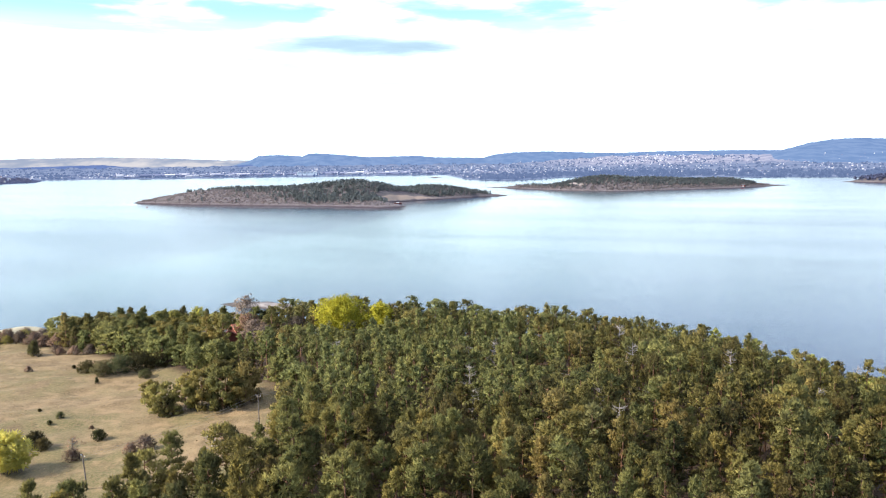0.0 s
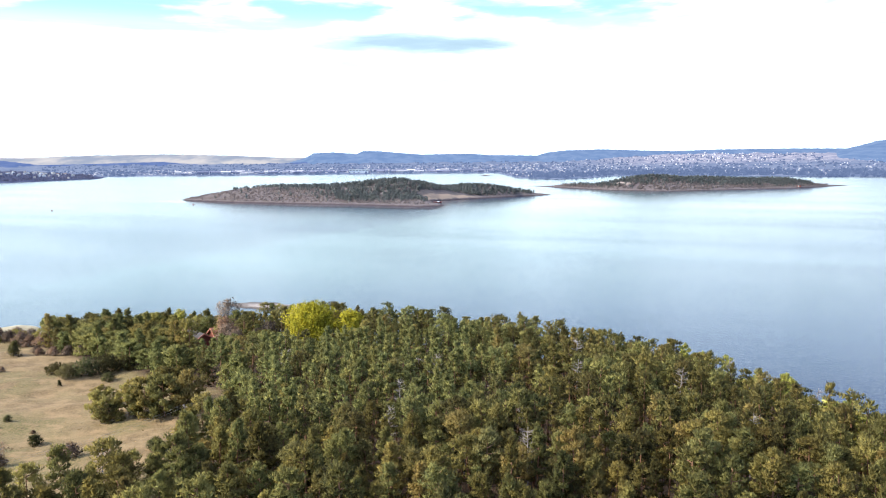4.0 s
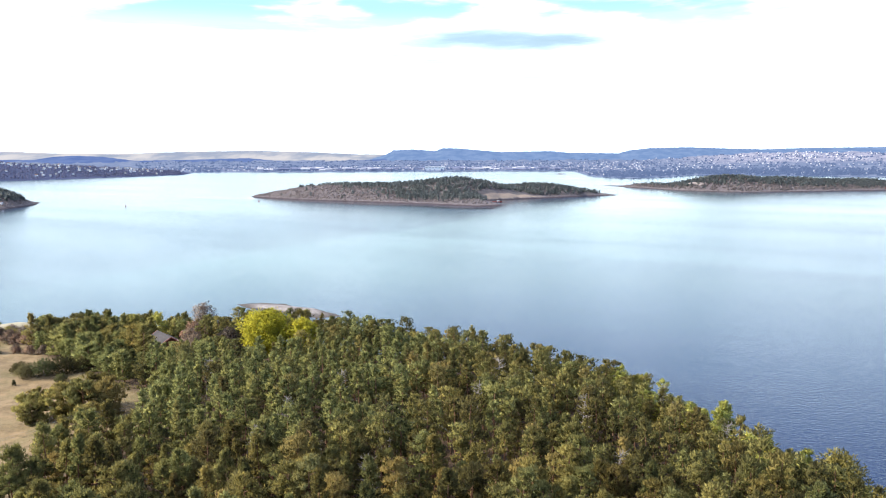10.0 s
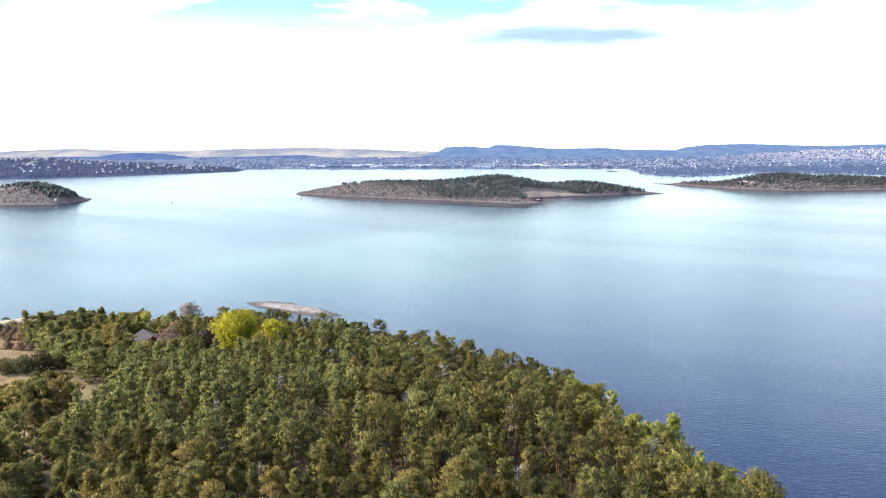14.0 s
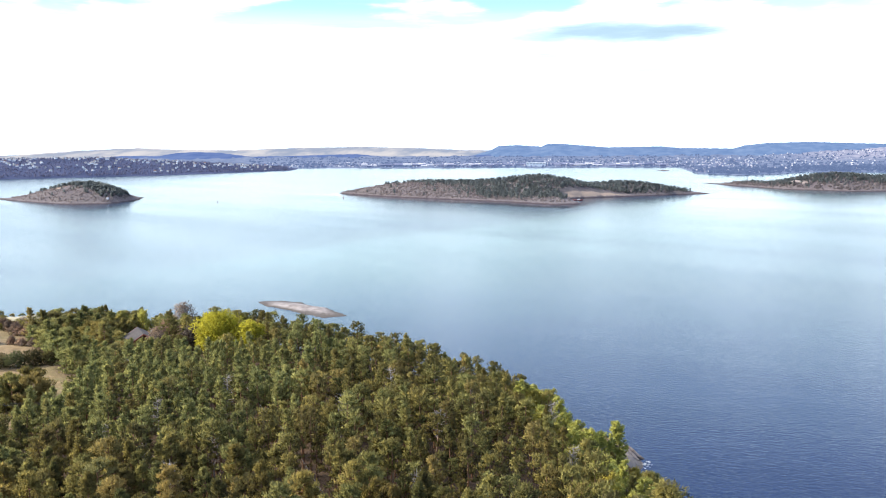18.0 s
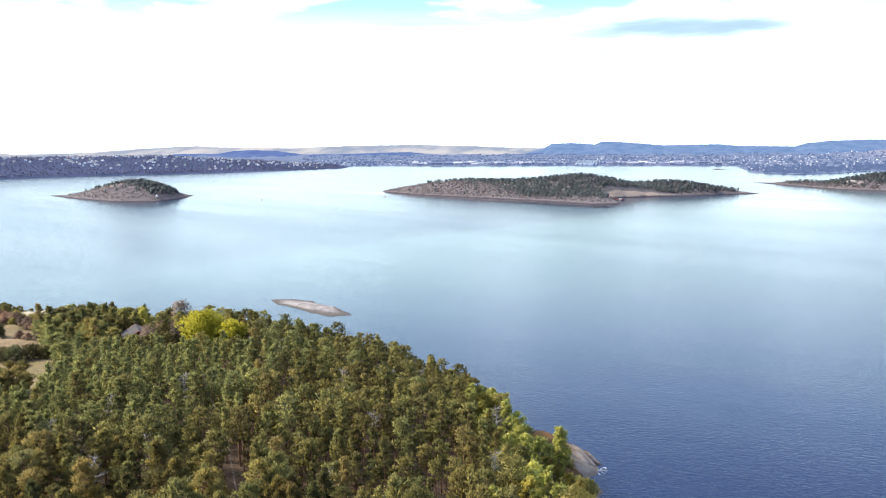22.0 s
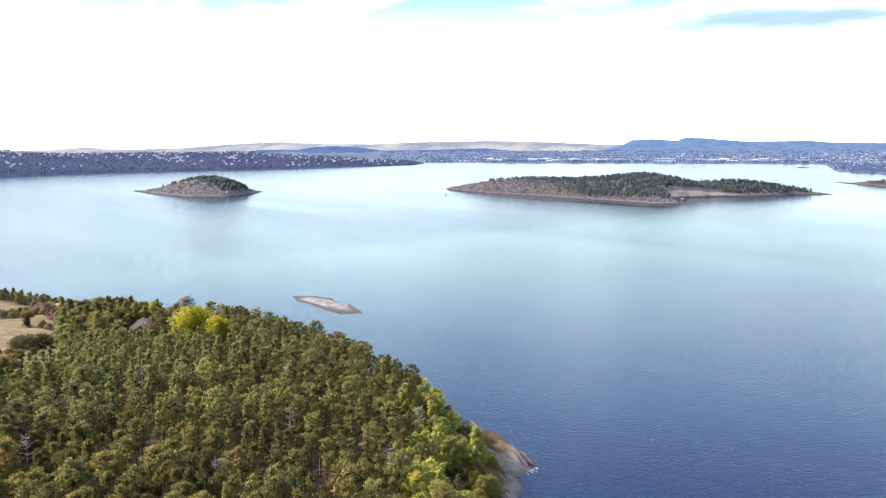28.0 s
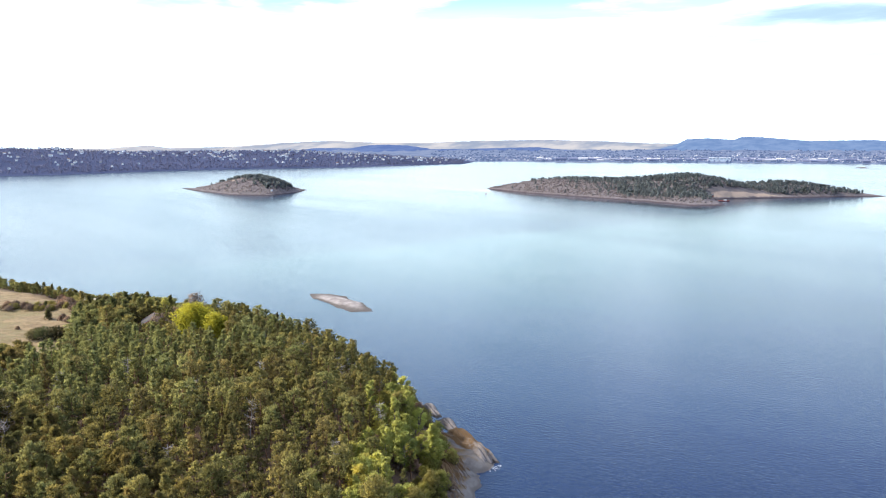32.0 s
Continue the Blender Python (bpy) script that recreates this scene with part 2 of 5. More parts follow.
def ground_material():
    m, n = material("heath_ground")
    p = n.position()
    x, y, z = n.xyz(p)
    wide = n.noise(p, 0.045, 4.0, 0.55)
    mid = n.noise(p, 0.28, 5.0, 0.6)
    fine = n.noise(p, 2.6, 5.0, 0.65)
    grass = n.mix(n.ramp(mid, 0.34, 0.68), (0.122, 0.085, 0.042), (0.245, 0.180, 0.098))
    grass = n.mix(n.ramp(wide, 0.44, 0.60, 0.0, 0.9), grass, (0.112, 0.104, 0.040))
    grass = n.mix(n.ramp(n.noise(p, 0.11, 4.0, 0.6), 0.55, 0.72, 0.0, 0.6), grass, (0.12, 0.072, 0.042))
    grass = n.mix(n.ramp(n.noise(n.vec("MULTIPLY", p, (0.6, 1.0, 1.0)), 0.62, 6.0, 0.68), 0.52, 0.68, 0.0, 0.75), grass, (0.070, 0.050, 0.026))
    grass = n.mix(n.ramp(n.noise(n.vec("MULTIPLY", p, (0.65, 1.0, 1.0)), 0.34, 6.0, 0.7), 0.50, 0.66, 0.0, 0.75), grass, (0.275, 0.192, 0.106))
    grass = n.mix(n.ramp(fine, 0.38, 0.66, 0.0, 0.6), grass, (0.265, 0.182, 0.096))
    # forest floor of needles and heather under the pines
    floor = n.mix(fine, (0.050, 0.034, 0.023), (0.115, 0.074, 0.047))
    at = n.add("ShaderNodeAttribute")
    at.attribute_name = "wood"
    ground = n.mix(at.outputs["Fac"], grass, floor)
    # bare granite along the shore, lichen and dry moss above it
    rock = n.mix(n.ramp(mid, 0.3, 0.7), (0.095, 0.082, 0.076), (0.205, 0.185, 0.172))
    rock = n.mix(n.ramp(fine, 0.5, 0.75), rock, (0.13, 0.115, 0.105))
    rock = n.mix(n.ramp(z, 0.7, 0.25), rock, (0.12, 0.105, 0.095))
    moss = n.mix(n.ramp(n.math("ADD", n.math("MULTIPLY", mid, 0.5), n.math("MULTIPLY", fine, 0.5)), 0.38, 0.62), (0.070, 0.050, 0.024), (0.165, 0.105, 0.045))
    edge = n.math("ADD", z, n.math("MULTIPLY", n.math("SUBTRACT", mid, 0.5), 3.4))
    coast = n.mix(n.ramp(edge, 1.5, 2.3), rock, moss)
    col = n.mix(n.ramp(edge, 3.6, 5.2), coast, ground)
    surface(n, col, 0.92, n.math("ADD", n.math("MULTIPLY", mid, 0.7), fine), 0.6, 0.25)
    return m


def island_material(name, field=None):
    m, n = material(name)
    p = n.position()
    x, y, z = n.xyz(p)
    wide = n.noise(p, 0.02, 4.0, 0.6)
    fine = n.noise(p, 0.22, 5.0, 0.65)
    # heath and rock tones are lifted towards blue-grey to paint in haze
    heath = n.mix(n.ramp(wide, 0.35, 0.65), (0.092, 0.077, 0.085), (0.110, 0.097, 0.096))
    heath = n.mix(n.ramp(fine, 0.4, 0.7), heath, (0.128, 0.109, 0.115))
    if field:
        fx, fy, rx, ry, turn = field
        c, s = math.cos(radians(turn)), math.sin(radians(turn))
        u = n.math("SUBTRACT", x, fx)
        v = n.math("SUBTRACT", y, fy)
        a = n.math("DIVIDE", n.math("ADD", n.math("MULTIPLY", u, c), n.math("MULTIPLY", v, s)), rx)
        b = n.math("DIVIDE", n.math("SUBTRACT", n.math("MULTIPLY", v, c), n.math("MULTIPLY", u, s)), ry)
        r2 = n.math("ADD", n.math("MULTIPLY", a, a), n.math("MULTIPLY", b, b))
        r2 = n.math("ADD", r2, n.math("MULTIPLY", n.math("SUBTRACT", fine, 0.5), 0.8))
        heath = n.mix(n.ramp(r2, 1.1, 0.8), heath, n.mix(fine, (0.26, 0.195, 0.155), (0.34, 0.27, 0.22)))
    rock = n.mix(n.ramp(fine, 0.3, 0.7), (0.100, 0.086, 0.090), (0.180, 0.157, 0.160))
    # dark band at the waterline: wet rock, plus the shore's reflection painted in
    rock = n.mix(n.ramp(n.math('ADD', z, n.math('MULTIPLY', fine, 1.6)), 2.3, 1.4), rock, (0.050, 0.036, 0.040))
    edge = n.math("ADD", z, n.math("MULTIPLY", n.math("SUBTRACT", fine, 0.5), 5.0))
    surface(n, n.mix(n.ramp(edge, 1.5, 2.6), rock, heath), 0.95, fine, 0.6, 1.5)
    return m


def skerry_material():
    m, n = material("skerry_granite")
    p = n.position()
    z = n.xyz(p)[2]
    f, g = n.noise(p, 1.1, 6.0, 0.65), n.noise(p, 0.22, 4.0, 0.6)
    rock = n.mix(n.ramp(g, 0.35, 0.65), (0.19, 0.165, 0.155), (0.33, 0.30, 0.285))
    rock = n.mix(n.ramp(f, 0.5, 0.7), rock, (0.14, 0.12, 0.115))
    edge = n.math("ADD", z, n.math("MULTIPLY", n.math("SUBTRACT", f, 0.5), 0.8))
    surface(n, n.mix(n.ramp(edge, 0.55, 0.2), rock, (0.085, 0.072, 0.065)), 0.9, f, 0.8, 0.3)
    return m


def water_material():
    m, n = material("fjord_water")
    p = n.position()
    x, y, z = n.xyz(p)
    ripple = n.noise(n.vec("MULTIPLY", p, (0.55, 1.0, 1.0)), 1.25, 3.0, 0.6)
    chop = n.noise(n.vec("MULTIPLY", p, (0.7, 1.0, 1.0)), 3.1, 2.0, 0.5)
    swell = n.noise(n.vec("MULTIPLY", p, (0.3, 1.0, 1.0)), 0.05, 3.0, 0.5)
    calm = n.noise(n.vec("MULTIPLY", p, (0.25, 1.0, 1.0)), 0.006, 4.0, 0.6)
    lanes = n.noise(n.join(n.math("MULTIPLY", n.math("ADD", x, n.math("MULTIPLY", y, -0.35)), 0.0011), n.math("MULTIPLY", n.math("ADD", y, n.math("MULTIPLY", x, 0.35)), 0.009), 0.0), 1.0, 5.0, 0.6)
    height = n.math("ADD", n.math("ADD", ripple, n.math("MULTIPLY", chop, 0.5)), n.math("MULTIPLY", swell, 0.8))
    b = n.add("ShaderNodeBsdfPrincipled")
    # a cloudy green-blue current whose front crosses the fjord on a slant
    front = n.math("SUBTRACT", n.math("ADD", n.math("MULTIPLY", n.math("ADD", x, 174.0), 0.95), n.math("MULTIPLY", n.math("SUBTRACT", y, 410.0), -0.31)), n.math("MULTIPLY", n.math("SUBTRACT", calm, 0.5), 60.0))
    milky_glare = n.math("MULTIPLY", n.ramp(front, -2.0, 12.0, 0.2, 1.0), n.math("MULTIPLY", n.ramp(front, 330.0, 60.0), n.ramp(y, 190.0, 420.0)))
    deep = n.mix(n.ramp(calm, 0.4, 0.6), (0.004, 0.012, 0.042), (0.006, 0.017, 0.055))
    # the current's pale tint also paints in some of the sky's glare
    n.put(b.inputs["Base Color"], n.mix(milky_glare, deep, (0.026, 0.062, 0.078)))
    # still water in the lee of the long island's rocky side
    off = n.math("SUBTRACT", n.math("ADD", n.math("MULTIPLY", n.math("SUBTRACT", x, -95.0), 0.427), n.math("MULTIPLY", n.math("SUBTRACT", y, 848.0), 0.904)), n.math("MULTIPLY", n.math("SUBTRACT", calm, 0.5), 90.0))
    lee = n.math("MULTIPLY", n.math("MULTIPLY", n.ramp(off, -50.0, -10.0), n.ramp(off, 60.0, 30.0)), n.math("MULTIPLY", n.ramp(x, -470.0, -330.0), n.ramp(x, -60.0, -85.0)))
    open_water = n.math("MULTIPLY", n.math("ADD", n.ramp(y, 180.0, 560.0, 1.22, 0.80), n.ramp(front, 6.0, -60.0, 0.0, 0.48)), n.math("MULTIPLY", n.ramp(y, 520.0, 860.0, 1.0, 0.7), n.math("SUBTRACT", 1.0, n.math("MULTIPLY", lee, 0.85))))
    n.put(b.inputs["Roughness"], n.math("MULTIPLY", n.math("MULTIPLY", n.math("MULTIPLY", n.ramp(y, 200.0, 620.0, 0.11, 0.185), n.ramp(y, 520.0, 860.0, 1.0, 0.82)), n.math("MULTIPLY", n.ramp(lanes, 0.36, 0.62, 0.93, 1.05), n.math("SUBTRACT", 1.06, n.math("MULTIPLY", milky_glare, 0.13)))), n.math("SUBTRACT", 1.0, n.math("MULTIPLY", lee, 0.75))))
    b.inputs["IOR"].default_value = 1.333
    k = n.add("ShaderNodeBump")
    k.inputs["Strength"].default_value, k.inputs["Distance"].default_value = 0.5, 0.115
    n.put(k.inputs["Height"], n.math("MULTIPLY", n.math("MULTIPLY", height, open_water), n.ramp(lanes, 0.36, 0.62, 0.82, 1.10)))
    n.put(b.inputs["Normal"], k.outputs[0])
    n.put(n.add("ShaderNodeOutputMaterial").inputs[0], b.outputs[0])
    return m


def distance_material(name, dark, light, haze_glow, scale=0.01, built=None):
    """Far backdrop: wooded slopes, with the haze of kilometres of lit air added as a glow."""
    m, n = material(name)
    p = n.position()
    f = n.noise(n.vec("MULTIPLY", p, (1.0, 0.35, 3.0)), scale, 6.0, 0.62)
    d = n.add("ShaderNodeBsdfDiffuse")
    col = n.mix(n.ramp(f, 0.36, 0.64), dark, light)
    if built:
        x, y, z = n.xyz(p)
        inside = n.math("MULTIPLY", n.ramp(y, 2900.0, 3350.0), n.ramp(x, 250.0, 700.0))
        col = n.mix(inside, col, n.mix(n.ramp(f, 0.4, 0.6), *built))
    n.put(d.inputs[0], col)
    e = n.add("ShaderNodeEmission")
    n.put(e.inputs[0], haze_glow)
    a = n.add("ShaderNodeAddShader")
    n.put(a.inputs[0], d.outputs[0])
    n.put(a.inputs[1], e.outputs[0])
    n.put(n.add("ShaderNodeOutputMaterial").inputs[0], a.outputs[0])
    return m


heath = ground_material()
water = water_material()
# the third colour of each is painted haze that glows
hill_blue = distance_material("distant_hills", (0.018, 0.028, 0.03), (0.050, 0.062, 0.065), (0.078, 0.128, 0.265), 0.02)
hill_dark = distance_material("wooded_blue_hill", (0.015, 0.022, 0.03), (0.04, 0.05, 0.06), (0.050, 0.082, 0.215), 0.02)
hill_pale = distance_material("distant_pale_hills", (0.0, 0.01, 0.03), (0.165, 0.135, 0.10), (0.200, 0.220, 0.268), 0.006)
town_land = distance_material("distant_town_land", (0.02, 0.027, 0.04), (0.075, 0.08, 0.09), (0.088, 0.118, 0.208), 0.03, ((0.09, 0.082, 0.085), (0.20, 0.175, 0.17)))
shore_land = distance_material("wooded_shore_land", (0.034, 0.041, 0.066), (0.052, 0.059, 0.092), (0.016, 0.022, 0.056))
white_wall = plain("white_house_wall", (0.70, 0.71, 0.74), (0.82, 0.83, 0.85), 0.5)
cream_wall = plain("cream_house_wall", (0.46, 0.45, 0.45), (0.58, 0.56, 0.55), 0.5)
grey_roof = plain("grey_roof", (0.20, 0.205, 0.23), (0.29, 0.295, 0.32), 0.6)
red_roof = plain("red_tile_roof", (0.16, 0.10, 0.09), (0.22, 0.14, 0.12), 0.6)


# ---- meshes ----
def mesh_of(name, verts, faces, mat, smooth=False, tint=None, attribute="tint"):
    """A mesh from arrays of corners and of triangles or quads."""
    verts, faces = np.asarray(verts, np.float32), np.asarray(faces, np.int32)
    facing = None
    if verts.shape[1] == 6:
        verts, facing = np.ascontiguousarray(verts[:, :3]), np.ascontiguousarray(verts[:, 3:])
    me = bpy.data.meshes.new(name)
    k = faces.shape[1]
    me.vertices.add(len(verts))
    me.vertices.foreach_set("co", verts.ravel())
    me.loops.add(faces.size)
    me.loops.foreach_set("vertex_index", faces.ravel())
    me.polygons.add(len(faces))
    me.polygons.foreach_set("loop_start", np.arange(0, faces.size, k, dtype=np.int32))
    me.polygons.foreach_set("loop_total", np.full(len(faces), k, np.int32))
    me.polygons.foreach_set("use_smooth", np.full(len(faces), smooth))
    if tint is not None:
        at = me.attributes.new(attribute, "FLOAT", "POINT")
        at.data.foreach_set("value", np.asarray(tint, np.float32))
    if facing is not None:
        at = me.attributes.new("spray", "FLOAT_VECTOR", "POINT")
        at.data.foreach_set("vector", facing.ravel())
    me.update(calc_edges=True)
    me.materials.append(mat)
    return me


def part(name, me, parent=None, label="", m=None):
    ob = new(name, me)
    if parent is not None:
        ob.parent = parent
    if m is not None:
        ob.matrix_basis = m
    if label:
        ob["label"] = label
    return ob


def thing(name, label, category, m=None, group="", kind=""):
    ob = tagged(new(name), label, category, group, kind)
    ob.empty_display_size = 0.2
    if m is not None:
        ob.matrix_basis = m
    return ob


def tubes(paths, sides=5):
    """Tapered tubes along paths of (x, y, z, radius)."""
    vs, fs, base = [], [], 0
    ring = np.linspace(0, 2 * math.pi, sides, endpoint=False)
    for path in paths:
        path = np.asarray(path, float)
        for i, (x, y, z, r) in enumerate(path):
            d = path[min(i + 1, len(path) - 1), :3] - path[max(i - 1, 0), :3]
            d = d / (np.linalg.norm(d) + 1e-9)
            a = np.cross(d, (0.31, 0.95, 0.05) if abs(d[1]) < 0.9 else (1, 0, 0))
            a /= np.linalg.norm(a) + 1e-9
            b = np.cross(d, a)
            vs.append(np.array([x, y, z]) + r * (np.cos(ring)[:, None] * a + np.sin(ring)[:, None] * b))
        for i in range(len(path) - 1):
            for j in range(sides):
                p, q = base + i * sides + j, base + i * sides + (j + 1) % sides
                fs.append((p, q, q + sides, p + sides))
        base += len(path) * sides
    return np.concatenate(vs), np.array(fs)


def tufts(rng, centres, radii, count, size, flat=0.7, lift=0.35):
    """Small triangles that fill clumps at centres: sprays pointing outwards and a little up."""
    n = len(centres) * count
    c, r = np.repeat(centres, count, 0), np.repeat(radii, count)
    d = rng.normal(size=(n, 3))
    d /= np.linalg.norm(d, axis=1)[:, None]
    p = c + d * (r * rng.uniform(0.35, 1.0, n) ** 0.6)[:, None] * (1, 1, flat)
    out = d + rng.normal(size=(n, 3)) * 0.45 + (0, 0, lift)
    out /= np.linalg.norm(out, axis=1)[:, None]
    side = np.cross(out, rng.normal(size=(n, 3)))
    side /= np.linalg.norm(side, axis=1)[:, None] + 1e-9
    s = size * rng.uniform(0.6, 1.35, n)[:, None]
    v = np.stack((p - side * s * 0.27 - out * s * 0.45, p + side * s * 0.27 - out * s * 0.45, p + out * s * 1.0), 1).reshape(-1, 3)
    crown = c - np.mean(centres, 0)
    crown /= np.linalg.norm(crown, axis=1)[:, None] + 1e-6
    face = d * 0.65 + crown * 0.45 + (0, 0, 0.5) + rng.normal(size=(n, 3)) * 0.2
    # the vector's length carries a number that all sprays of a clump share
    face *= ((0.7 + 0.6 * np.repeat(rng.random(len(centres)), count)) / np.linalg.norm(face, axis=1))[:, None]
    return np.concatenate((v, np.repeat(face, 3, 0)), 1), np.arange(n * 3).reshape(-1, 3)


def limb(rng, start, az, length, rise, radius, bends=3):
    pts, p, up_ = [], np.array(start, float), rise
    for i in range(bends + 1):
        pts.append((*p, radius * (1 - 0.75 * i / bends)))
        p = p + np.array((math.cos(az) * math.cos(up_), math.sin(az) * math.cos(up_), math.sin(up_))) * length / bends
        az += rng.uniform(-0.35, 0.35)
        up_ += rng.uniform(-0.05, 0.3)
    return pts


def pine(seed, high, wide, start, shape, clumps, count, size):
    """A Scots pine: wood tubes and needle tufts. shape 0: flat-topped and old, 1: pointed and young."""
    rng = np.random.default_rng(seed)
    bend = rng.uniform(-0.35, 0.35, (5, 2)).cumsum(0) * 0.45
    trunk = [(bend[i, 0] * (i > 0), bend[i, 1] * (i > 0), high * 0.94 * i / 4 - 0.3 * (i == 0), 0.17 * high / 10 * (1 - 0.2 * i)) for i in range(5)]
    tz = np.array([t[2] for t in trunk])
    wood, centres, radii = [trunk], [], []
    for i in range(clumps):
        f = (i + rng.uniform(0, 1)) / clumps
        z = high * (start + (0.97 - start) * f)
        if shape > 0.6:
            reach = wide * (1.0 - f) ** 0.75 * rng.uniform(0.75, 1.1) + 0.2
        else:
            reach = wide * (0.55 + 0.6 * math.sin(math.pi * min(0.95, 0.25 + 0.62 * f))) * rng.uniform(0.45, 1.1) * (1.0 if f < 0.85 else 0.6)
        az = i * 2.4 + rng.uniform(-0.6, 0.6)
        x0, y0 = np.interp(z, tz, [t[0] for t in trunk]), np.interp(z, tz, [t[1] for t in trunk])
        b = limb(rng, (x0, y0, z - 0.25 * reach), az, reach, 0.12 + 0.35 * f, 0.05 * high / 10 + 0.02)
        if i % 3 == 0:
            wood.append(b)
        for k, s in ((3, 1.0), (2, 0.85)):
            centres.append(b[k][:3])
            radii.append((0.26 + 0.17 * wide) * s * (1.12 - 0.25 * f) * rng.uniform(0.75, 1.25))
    top = np.array((trunk[-1][0], trunk[-1][1], high * 0.97))
    spread = 0.16 if shape > 0.6 else 0.16 + 0.26 * wide
    for k in range(4):
        centres.append(top + rng.normal(size=3) * (spread, spread, 0.12) + (0, 0, (0.26 if shape > 0.6 else 0.07) * k - 0.5))
        radii.append((0.60 - (0.10 if shape > 0.6 else 0.03) * k) * rng.uniform(0.85, 1.15))
    return tubes(wood, 4), tufts(rng, np.array(centres), np.array(radii), count, size, 0.62, 1.1)


def broadleaf(seed, high, wide, start, clumps, count, size, loose=1.0):
    rng = np.random.default_rng(seed)
    wood = [[(0, 0, -0.3, 0.16 * high / 9), (0.1, 0.05, high * 0.3, 0.12 * high / 9), (0.15, -0.1, high * 0.6, 0.07), (0.1, 0, high * 0.92, 0.02)]]
    centres, radii = [], []
    for i in range(clumps):
        f = (i + 0.5) / clumps
        z = high * (start + (0.95 - start) * f)
        reach = wide * math.sqrt(max(0.05, 1 - (2 * f - 0.85) ** 2 / 1.35)) * rng.uniform(0.35, 1.0)
        az = i * 2.4 + rng.uniform(-0.7, 0.7)
        b = limb(rng, (0.1, 0, max(0.2, z - 0.55 * reach)), az, reach * 1.1, 0.5, 0.05, 3)
        wood.append(b)
        centres += [b[3][:3], b[2][:3]]
        radii += [0.62 * wide / 2.4 * rng.uniform(0.7, 1.2) * loose, 0.5 * wide / 2.4 * loose]
    return tubes(wood, 4), tufts(rng, np.array(centres), np.array(radii), count, size, 0.85, 0.2)


# ---- lie of the land ----
def softmin(a, b, k):
    h = np.clip(0.5 + 0.5 * (b - a) / k, 0, 1)
    return b * (1 - h) + a * h - k * h * (1 - h)


def waves(x, y, s, seed=0.0):
    """Smooth unevenness between about -1 and 1, with bumps s metres wide."""
    a = 6.283 / s
    return (np.sin(a * (x * 0.83 + y * 0.41) + seed) + np.sin(a * (x * -0.37 + y * 0.91) * 1.31 + 1.7 + seed)
            + np.sin(a * (x * 0.61 - y * 0.75) * 1.87 + 4.1 + seed) * 0.6 + np.sin(a * (x * 0.2 + y * 1.0) * 3.1 + seed * 2) * 0.35) / 2.6


def inland(x, y):
    """Metres inland from the near island's shore; the eastern shore counts less, as it is gentler."""
    back = 160.0 - (0.555 * x + 0.832 * y)
    east = (117.0 - (0.894 * x + 0.447 * y)) * 0.8
    north = 186.0 - (0.975 * y + 0.22 * x)
    d = softmin(softmin(back, east, 8.0), np.minimum(north, 207.0 - y), 10.0)
    cape = 5.0 - np.hypot((x - 48.0) * 0.62, y - 157.0)
    d = np.maximum(d, cape * 0.55)
    d = softmin(d, softmin((y + 62.0) * 0.8, (x + 286.0) * 0.8, 20.0), 20.0)
    return d + waves(x, y, 17.0) * 1.1 + waves(x, y, 6.0, 2.0) * 0.45


def ground_z(x, y):
    d = inland(x, y)
    top = 12.8 - 2.6 / (1 + np.exp((x + 52.0) / 7.0)) - 3.0 / (1 + np.exp((x + 115.0) / 14.0)) * 0.4
    land = top * (1 - np.exp(-np.maximum(d, 0) / 14.0)) + 0.55 * waves(x, y, 31.0, 1.0) * np.clip(d / 20, 0, 1) + 0.22 * waves(x, y, 9.0, 3.0) * np.clip(d / 8, 0, 1)
    ledge = 0.35 * np.abs(waves(x * 0.6 + y * 0.8, y * 0.6 - x * 0.8, 5.0, 4.0)) * np.clip(d / 3, 0, 1) * np.clip(2 - d / 6, 0, 1)
    land = land - 1.9 * np.exp(-(((x + 73.0) / 9.0) ** 2 + ((y - 175.0) / 7.0) ** 2))
    return np.where(d > 0, np.maximum(land, 0.05) + ledge, np.maximum(d * 0.5, -4.0))


def in_field(x, y):
    """Above 0 in the open grassland, below 0 in the wood."""
    edge = -42.5 - np.clip(y - 116.0, 0, 14) * 0.5 - np.clip(y - 130.0, 0, 60) * 1.5 - np.clip(86.0 - y, 0, 40) * 0.9
    near = edge - x + 1.6 * waves(x, y, 14.0, 5.0)
    back = 186.0 + 0.02 * (x + 120) - y
    return np.minimum(near, back)


def sheet_mesh(name, x0, x1, y0, y1, step, height, mat, extra=None):
    xs, ys = np.arange(x0, x1 + step / 2, step), np.arange(y0, y1 + step / 2, step)
    gx, gy = np.meshgrid(xs, ys)
    z = height(gx, gy)
    v = np.stack((gx, gy, z), -1).reshape(-1, 3)
    i = np.arange(len(v)).reshape(gx.shape)
    f = np.stack((i[:-1, :-1], i[:-1, 1:], i[1:, 1:], i[1:, :-1]), -1).reshape(-1, 4)
    keep = (z.reshape(-1)[f] > -3.5).any(1)
    f = f[keep]
    used = np.unique(f)
    back = np.zeros(len(v), int)
    back[used] = np.arange(len(used))
    tint = None if extra is None else extra(gx, gy).reshape(-1)[used]
    return mesh_of(name, v[used], back[f], mat, True, tint, "wood")


tagged(part("ground", sheet_mesh("ground", -300, 172, -74, 236, 1.4, ground_z, heath,
                                 lambda x, y: np.clip(0.5 - in_field(x, y) / 5.0, 0, 1))),
       "uneven island ground with dry straw grass and granite shore", "ground", kind="structure")

